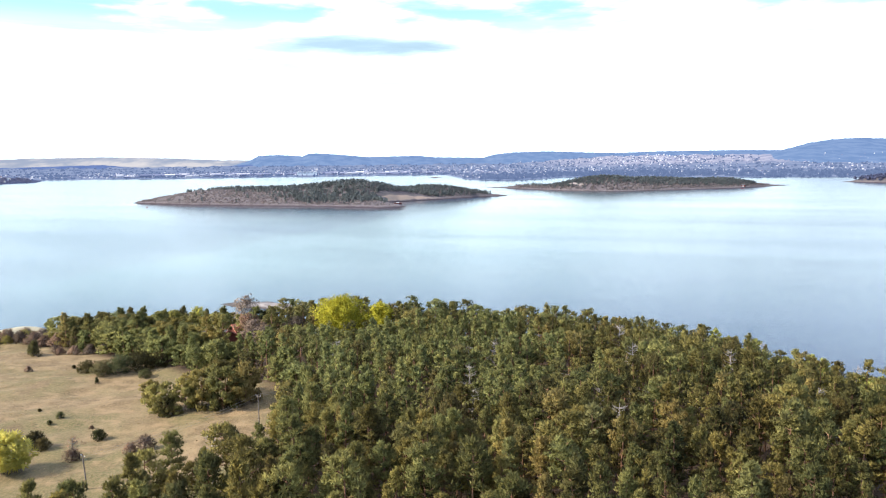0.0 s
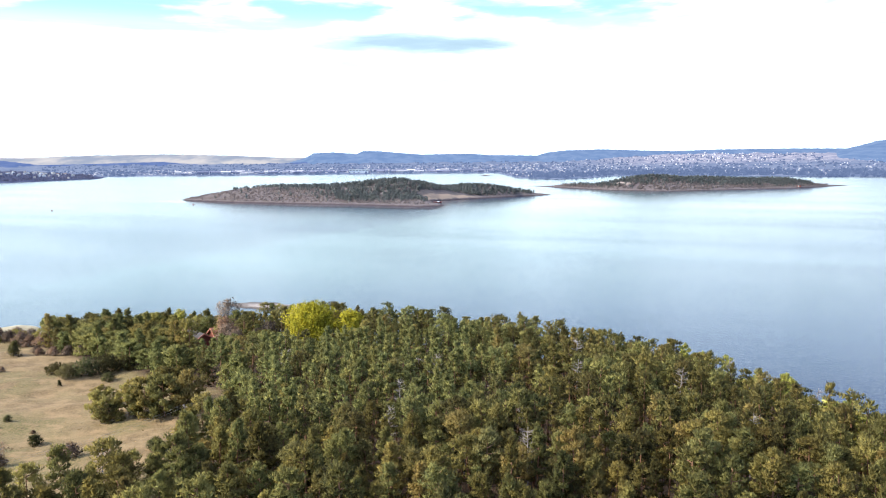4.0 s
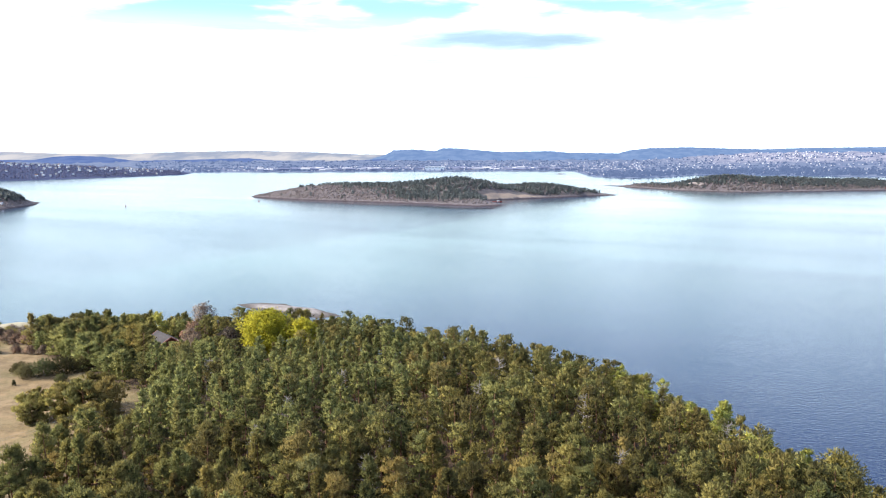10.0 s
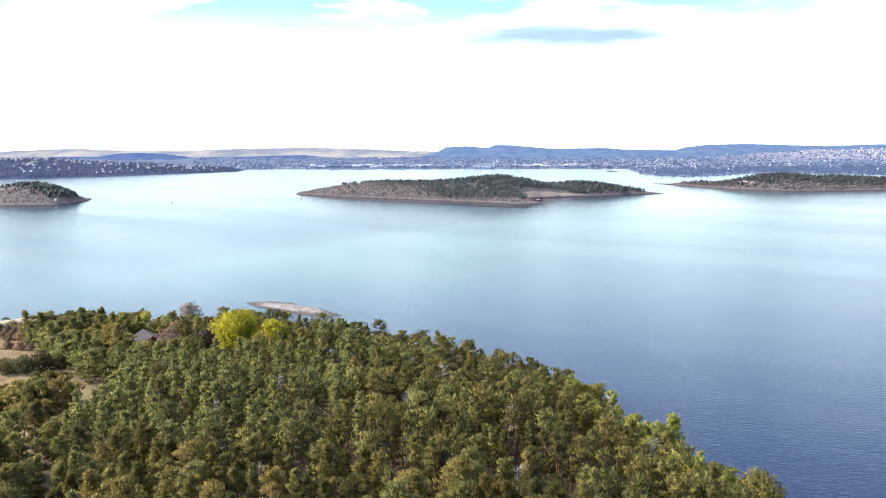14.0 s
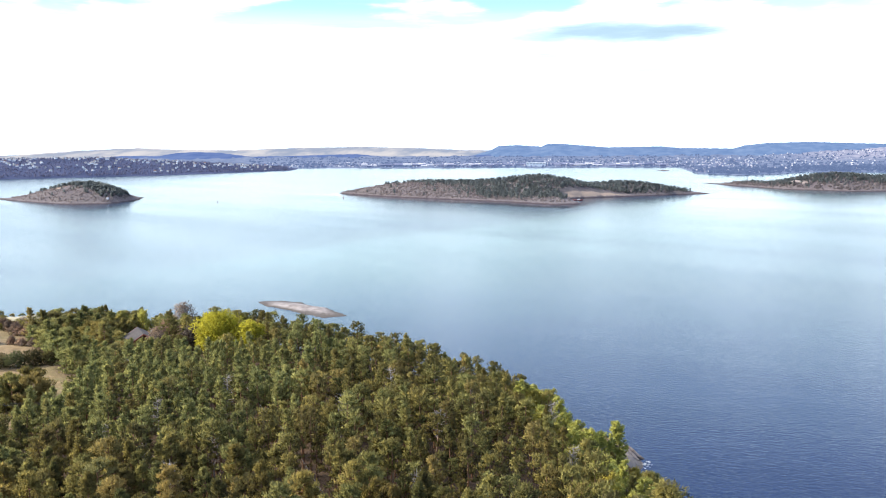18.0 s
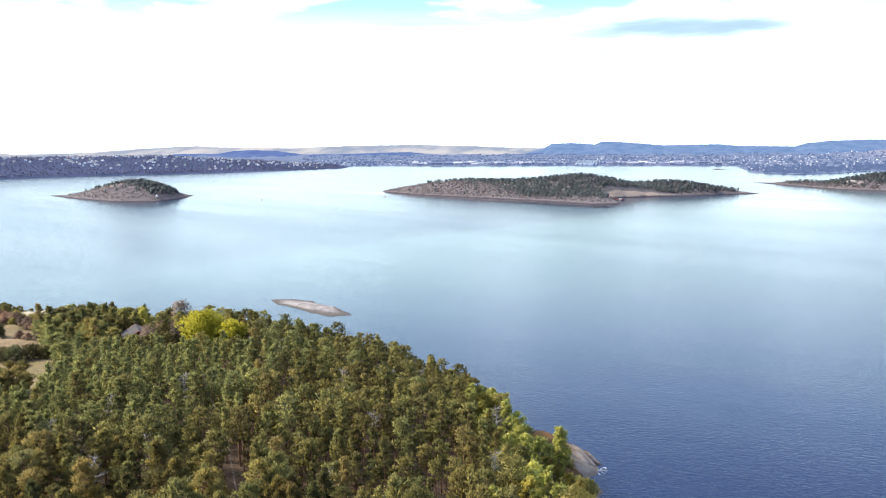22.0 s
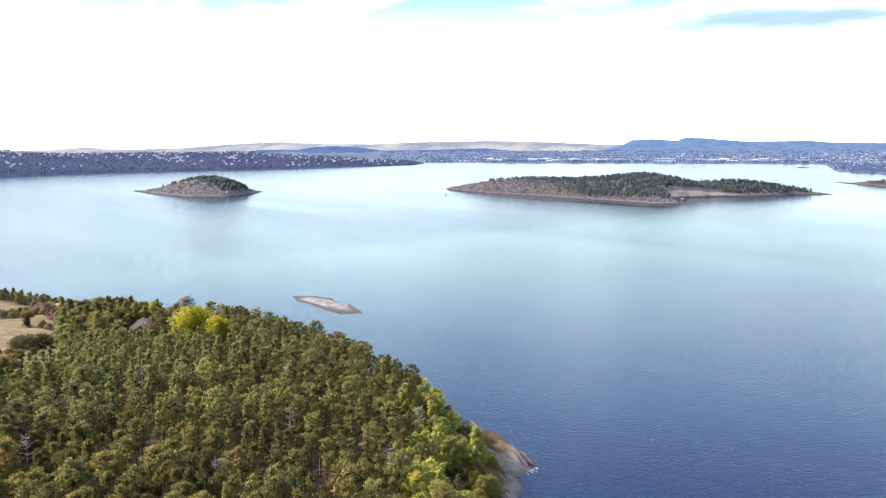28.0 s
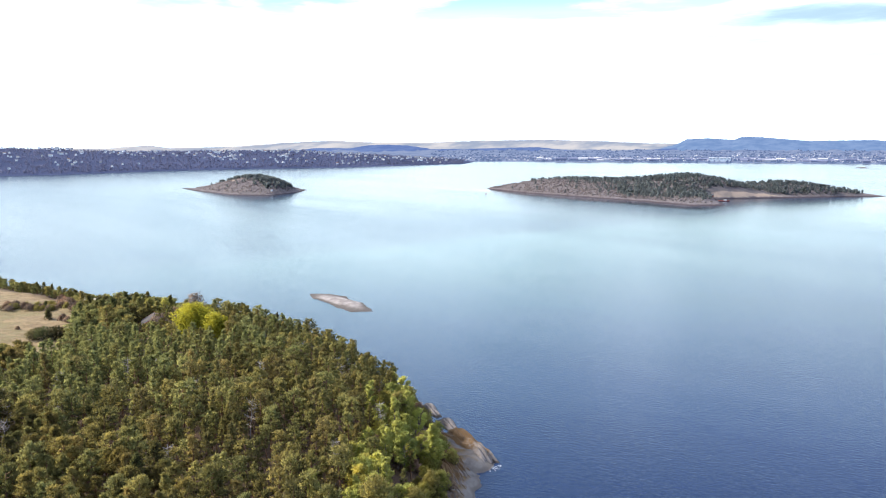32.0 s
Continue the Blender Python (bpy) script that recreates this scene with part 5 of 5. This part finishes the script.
def cabin(label, x, y, z, turn, L, w, h, gable, roof_mat):
    c = thing("cabin", label, "cabin", pose(x, y, z, 0, 0, turn))
    block(c, "footing", (L + 0.1, w + 0.1, 2.4), (0, 0, -1.1), concrete)
    gabled_wall(c, "wall", L, w, h, gable, cabin_red)
    prism(c, "roof", L, w, gable, (0, 0, h + 0.05), roof_mat, 0.16, over=0.45)
    for sx in (-1, 1):
        for sy in (-1, 1):
            ang = math.degrees(math.atan2(gable, w / 2))
            length = math.hypot(gable, w / 2) + 0.5
            bb = block(c, "barge_board", (0.06, length, 0.22), (sx * (L / 2 + 0.5), sy * (w / 4 + 0.12), h + gable / 2 - 0.02), trim_red)
            bb.matrix_basis = pose(sx * (L / 2 + 0.5), sy * (w / 4 + 0.12), h + gable / 2 + 0.02, -sy * ang, 0, 0)
    for k, (px, py, rz) in enumerate(((-L / 2 - 0.03, 0.9, 90), (-L / 2 - 0.03, -0.9, 90), (1.2, -w / 2 - 0.03, 0), (-1.4, -w / 2 - 0.03, 0))):
        win = block(c, "window", (0.95, 0.06, 1.0), (px, py, h * 0.55), trim_white, 0.01, turn=rz)
        block(win, "pane", (0.75, 0.03, 0.8), (0, 0.035 if rz else -0.035, 0), pane_dark)
    block(c, "door", (0.9, 0.07, 2.0), (0.0, -w / 2 - 0.035, 1.0), trim_white, 0.01)
    return c


cabin("red-brown cabin with a grey felt roof and salmon-red gable boards", -72.2, 171.9, 8.4, -40, 8.4, 6.8, 2.6, 2.0, grey_felt)
cabin("small cabin with a red tile roof behind trees", -67.3, 178.6, 8.6, 40, 6.4, 5.0, 2.5, 1.6, tile)

# pale rock knoll at the far end of the grassland
def boulder(seed, size, mat, name):
    bm = bmesh.new()
    bmesh.ops.create_icosphere(bm, subdivisions=3, radius=1.0)
    for v in bm.verts:
        d = noise.noise(v.co * 1.3 + Vector((seed, 0, 0))) * 0.35 + noise.noise(v.co * 3.5 + Vector((0, seed, 0))) * 0.12
        v.co *= 1 + d
        v.co = (v.co.x * size[0], v.co.y * size[1], max(v.co.z, -0.35) * size[2])
    me = bpy.data.meshes.new(name)
    bm.to_mesh(me)
    bm.free()
    for p in me.polygons:
        p.use_smooth = True
    me.materials.append(mat)
    return me


granite = plain("pale_granite", (0.125, 0.10, 0.09), (0.26, 0.225, 0.20), 0.9, 0.9, 0.6)
cliff_rock = plain("pale_cliff_rock", (0.15, 0.125, 0.12), (0.27, 0.23, 0.22), 0.12, 0.9, 0.6)
knoll_rock = plain("pale_lichen_rock", (0.30, 0.265, 0.185), (0.44, 0.40, 0.29), 0.7, 0.9, 0.5)
tagged(part("rock_knoll", boulder(3.0, (10.5, 4.0, 2.3), knoll_rock, "rock_knoll"), None, "", pose(-133, 193, ground_at(-133, 193) + 0.4, 0, 0, 20)), "pale bare rock knoll beyond the dry grass", "rock")
tagged(part("rock_knoll", boulder(5.0, (5.0, 3.0, 1.7), knoll_rock, "rock_knoll"), None, "", pose(-122, 189, ground_at(-122, 189) + 0.3, 0, 0, -10)), "smaller pale rock knoll beyond the dry grass", "rock")

# shore slabs below the spring trees
def slab_material():
    m, n = material("striped_granite")
    local = n.add("ShaderNodeTexCoord").outputs["Object"]
    x = n.xyz(local)[0]
    z = n.xyz(n.position())[2]
    stripes = n.noise(n.vec("MULTIPLY", local, (0.10, 1.5, 0.5)), 1.0, 5.0, 0.62)
    spots = n.noise(local, 1.1, 5.0, 0.6)
    rock = n.mix(n.ramp(stripes, 0.36, 0.60), (0.050, 0.042, 0.040), (0.190, 0.168, 0.162))
    rock = n.mix(n.ramp(spots, 0.54, 0.72, 0.0, 0.8), rock, (0.115, 0.098, 0.092))
    moss = n.mix(n.noise(local, 2.2, 4.0, 0.6), (0.050, 0.033, 0.016), (0.150, 0.083, 0.034))
    inland_end = n.math("ADD", n.math("MULTIPLY", x, -0.16), n.math("MULTIPLY", n.math("SUBTRACT", n.noise(local, 0.45, 5.0, 0.65), 0.5), 4.2))
    rock = n.mix(n.math("MULTIPLY", n.ramp(inland_end, -1.15, 0.0), n.ramp(z, 0.7, 1.3)), rock, moss)
    wet = n.math("ADD", z, n.math("MULTIPLY", n.math("SUBTRACT", spots, 0.5), 0.5))
    surface(n, n.mix(n.ramp(wet, 0.42, 0.16), rock, (0.040, 0.034, 0.031)), 0.8, n.math("ADD", stripes, n.math("MULTIPLY", spots, 0.5)), 0.9, 0.3)
    return m


def slab(seed, x0, y0, turn, length, width, high, mat):
    """A long whaleback of rock, high at its inland end, with steps along its length and a broken seaward end."""
    nx, ny = 56, 26
    u, v = np.meshgrid(np.linspace(-1, 1, nx), np.linspace(-1, 1, ny), indexing="ij")
    lean = 0.66 - 0.40 * u
    edge = (1 - np.abs(u) ** 6) * (1 - np.abs(v) ** 3.5)
    step = 0.16 * np.tanh(5 * waves(u * 0.5, v * 2.6, 1.7, seed)) + 0.09 * np.tanh(6 * waves(u * 0.8, v * 5.0, 1.9, seed + 2))
    z = high * (lean + step) * edge + 0.16 * waves(u * 7, v * 8, 4.0, seed + 1) * edge + 0.05 * waves(u * 20, v * 20, 5.0, seed) * edge - 0.9 * (1 - edge)
    side = 1 + 0.13 * waves(u * 6, v * 0, 5.0, seed + 2)
    x, y = u * length / 2 * (1 + 0.09 * waves(v * 5, u, 4.0, seed)), v * width / 2 * side * (1.0 - 0.26 * u)
    c, q = math.cos(radians(turn)), math.sin(radians(turn))
    z = z + np.maximum(ground_z(x0 + x * c - y * q, y0 + x * q + y * c), 0.0) * 0.97
    i = np.arange(nx * ny).reshape(nx, ny)
    f = np.stack((i[:-1, :-1], i[1:, :-1], i[1:, 1:], i[:-1, 1:]), -1).reshape(-1, 4)
    return mesh_of("shore_rock", np.stack((x, y, z), -1).reshape(-1, 3), f, mat, True)


striped = slab_material()
for k, (x, y, L, w, h, turn) in enumerate(((46.6, 163.0, 21, 6.6, 2.2, -29), (50.0, 152.4, 10, 3.6, 0.9, -28), (51.8, 149.2, 11, 3.8, 1.0, -31), (53.4, 145.6, 11, 3.8, 0.9, -33), (55.0, 141.8, 11, 4.0, 1.0, -33), (56.8, 137.8, 11, 4.2, 0.9, -34),
                                         (59.2, 133.2, 11, 4.2, 0.9, -36), (61.6, 128.4, 11, 4.2, 0.8, -38), (36.0, 171.4, 13, 4.6, 0.8, -38), (64.2, 123.0, 10, 4.2, 0.8, -38), (26.5, 178.0, 13, 4.2, 0.7, -38))):
    tagged(part("shore_rock", slab(20.0 + k * 3.1, x, y, turn, L, w, h, striped), None, "", pose(x, y, -0.05, 0, 0, turn)), "smooth striped granite slab sloping into the water", "rock", "shore rocks")
foam_white = plain("sea_foam", (0.5, 0.52, 0.54), (0.66, 0.68, 0.70), 3.0, 0.7)
frng = np.random.default_rng(9)
fc = np.stack((55.9 + frng.normal(size=60) * 0.40, 157.2 + frng.normal(size=60) * 0.75, np.full(60, 0.02)), 1)
fv = (fc[:, None, :] + np.concatenate((frng.normal(size=(60, 3, 2)) * 0.13, np.zeros((60, 3, 1))), 2)).reshape(-1, 3)
tagged(part("foam", mesh_of("foam", fv, np.arange(180).reshape(-1, 3), foam_white)), "white foam of a small wave on the rock", "foam", kind="stuff")

# low scrub on the ledges above the slabs
srng = np.random.default_rng(15)
spots_by_kind = [[], [], []]
for i in range(900):
    x, y = srng.uniform(20, 70), srng.uniform(112, 185)
    d = float(inland(np.array(x), np.array(y)))
    if (2.0 if y < 133 or y > 170 else 4.0) < d < 8.0 and sum(map(len, spots_by_kind)) < 150:
        spots_by_kind[int(srng.choice(3, p=(0.4, 0.35, 0.25)))].append((x, y, srng.uniform(0.7, 1.5), srng.uniform(0, 360)))
planted("bush", "low olive-brown budding scrub above the rocks", shrub(511, 1.7, 1.2, 20, 40, 0.24), budding_leaves, grey_bark, spots_by_kind[0], group="scrub above the rocks")
planted("bush", "low fresh green bush above the rocks", shrub(512, 1.8, 1.1, 20, 40, 0.24), spring, grey_bark, spots_by_kind[1], group="scrub above the rocks")
planted("bush", "low leafless bush above the rocks", shrub(513, 1.6, 1.1, 18, 40, 0.22), bare_twigs, grey_bark, spots_by_kind[2], group="scrub above the rocks")

# dry grass tussocks all over the open land
grass_blades = leaf_material("straw_tussocks", (0.22, 0.155, 0.075), (0.40, 0.30, 0.17), (0.25, 0.21, 0.085), 0.5, True, spray=False)
grng = np.random.default_rng(16)
gx, gy = grng.uniform(-150, -40, 60000), grng.uniform(70, 188, 60000)
keep = (in_field(gx, gy) > 0.3) & (grng.random(60000) < 0.10 + 0.40 * (waves(gx, gy, 9.0, 7.0) + 0.4 * waves(gx, gy, 3.0, 8.0) > 0.0))
gx, gy = gx[keep], gy[keep]
gz = ground_z(gx, gy)
root = np.repeat(np.stack((gx, gy, gz - 0.04), 1), 3, 0)
n_ = len(root)
lean = grng.normal(size=(n_, 3)) * (0.16, 0.16, 0.0) + (0, 0, 1)
across = grng.normal(size=(n_, 3)) * (1, 1, 0)
across /= np.linalg.norm(across, axis=1)[:, None]
tall = grng.uniform(0.04, 0.10, n_)[:, None]
gv = np.stack((root - across * 0.11, root + across * 0.11, root + lean * tall + across * grng.normal(size=(n_, 1)) * 0.1), 1).reshape(-1, 3)
tagged(part("grass_tussocks", mesh_of("grass_tussocks", gv, np.arange(n_ * 3).reshape(-1, 3), grass_blades, False, np.repeat(np.repeat(grng.random(len(gx)), 3), 3))),
       "dry straw-coloured grass tussocks over the open land", "grass", kind="stuff")

# ---- power line ----
pole_wood = plain("weathered_pole", (0.12, 0.10, 0.085), (0.21, 0.18, 0.155), 6.0)
cable_grey = plain("cable", (0.16, 0.16, 0.16), (0.24, 0.24, 0.24), 4.0)
tops = []
for x, y, high, lean in ((-63.6, 88.6, 4.7, -4), (-45.4, 104.5, 5.2, 0), (-14.0, 130.0, 6.0, 0), (8.0, 109.0, 5.6, 0), (33.0, 82.0, 5.6, 0)):
    p = thing("power_pole", "weathered wooden power pole with cables", "pole", pose(x, y, ground_at(x, y), 0, lean, 0), "poles of the power line")
    part("post", mesh_of("post", *tubes([[(0, 0, -0.4, 0.095), (0, 0, high * 0.6, 0.082), (0, 0, high, 0.07)]], 8), pole_wood, True), p)
    block(p, "crossarm", (0.9, 0.08, 0.1), (0, 0.1, high - 0.35), pole_wood, 0.01, turn=-40)
    for k in (-1, 1):
        part("insulator", mesh_of("insulator", *tubes([[(0, 0, 0, 0.05), (0, 0, 0.16, 0.03)]], 6), trim_white), p, "", pose(k * 0.4, 0.1 - k * 0.33, high - 0.3))
    tops.append((x, y, ground_at(x, y) + high - 0.12))
for a, b in zip(tops, tops[1:]):
    for k in (-1, 1):
        path = []
        for i in range(13):
            f = i / 12
            path.append((a[0] + (b[0] - a[0]) * f + k * 0.35, a[1] + (b[1] - a[1]) * f - k * 0.3, a[2] + (b[2] - a[2]) * f - 0.9 * 4 * f * (1 - f) + 0.02, 0.011))
        tagged(part("cable", mesh_of("cable", *tubes([path], 4), cable_grey)), "thin grey power cable sagging between poles", "cable", "cables of the power line")

# ---- small things on the water and the islands ----
hull_white = plain("boat_hull", (0.62, 0.62, 0.62), (0.75, 0.75, 0.75), 2.0, 0.4)
hut_red = plain("red_hut_boards", (0.20, 0.045, 0.035), (0.28, 0.07, 0.055), 1.0)


def boat(label, x, y, turn, L, mat):
    """A small open boat: a hull with a raised bow, a cabin and a screen."""
    b = thing("boat", label, "boat", pose(x, y, 0.0, 0, 0, turn))
    v, f = [], []
    for i in range(9):
        t = i / 8
        half = L * 0.16 * (1 - t ** 3) * (0.85 + 0.3 * t)
        for q, z in ((1.0, 0.75 + 0.4 * t * t), (0.8, 0.2), (0.15, -0.25 + 0.4 * t ** 4)):
            v += [(L * (t - 0.5), half * q, z), (L * (t - 0.5), -half * q, z)]
    for i in range(8):
        o, n_ = i * 6, i * 6 + 6
        f += [(o, n_, n_ + 2, o + 2), (o + 2, n_ + 2, n_ + 4, o + 4), (o + 4, n_ + 4, n_ + 5, o + 5), (o + 5, n_ + 5, n_ + 3, o + 3), (o + 3, n_ + 3, n_ + 1, o + 1), (o + 1, n_ + 1, n_, o)]
    f.append((0, 2, 4, 5))
    f.append((0, 5, 3, 1))
    part("hull", mesh_of("hull", v, f, mat, True), b)
    block(b, "cabin", (L * 0.3, L * 0.2, 0.8), (0.1 * L, 0, 1.2), hull_white, 0.05, top=0.85)
    block(b, "windscreen", (0.06, L * 0.18, 0.5), (0.26 * L, 0, 1.35), pane_dark)
    return b


boat("small red boat moored at the island's point", -86, 938, 8, 12, hut_red)
for x, y, hgt, turn, L in ((-104, 944, main_height, 25, 8), (486, 1345, east_height, -25, 6)):
    z = float(hgt(np.array(float(x)), np.array(float(y))))
    hut = thing("boathouse", "small red wooden boathouse by the water", "hut", pose(x, y, max(z, 0.3) - 0.1, 0, 0, turn), "red boathouses")
    gabled_wall(hut, "wall", L, 5, 2.4, 1.5, hut_red)
    prism(hut, "roof", L, 5, 1.5, (0, 0, 2.45), slate, 0.2, over=0.4)
    block(hut, "door", (1.6, 0.08, 2.1), (0, -2.55, 1.05), trim_white)
z = float(isle_height(np.array(-612.0), np.array(748.0)))
light = thing("beacon", "small white lighthouse hut on the islet's shore", "beacon", pose(-612, 748, max(z, 0.3) - 0.2))
block(light, "tower", (2.2, 2.2, 2.6), (0, 0, 1.3), white_wall, 0.05, top=0.85)
prism(light, "roof", 1.9, 1.9, 0.7, (0, 0, 2.6), red_roof, 0.12, over=0.15)
block(light, "door", (0.8, 0.08, 1.8), (0, -1.06, 0.9), grey_roof)
tagged(part("rock_cliff", boulder(8.0, (24.0, 9.0, 11.0), cliff_rock, "rock_cliff"), None, "", pose(188, 1292, 1.0, 0, 0, -32)), "pale bare rock cliff at the wooded island's end", "rock")
for x, y in ((-495, 800), (-380, 905)):
    by = thing("buoy", "small channel marker floating in the fjord", "buoy", pose(x, y, 0))
    part("float", mesh_of("float", *tubes([[(0, 0, -0.5, 0.5), (0, 0, 0.3, 0.8), (0, 0, 0.8, 0.7), (0, 0, 1.0, 0.2)]], 10), hut_red, True), by)
    part("mast", mesh_of("mast", *tubes([[(0, 0, 0.9, 0.15), (0, 0, 3.0, 0.1)]], 6), hut_red, True), by)
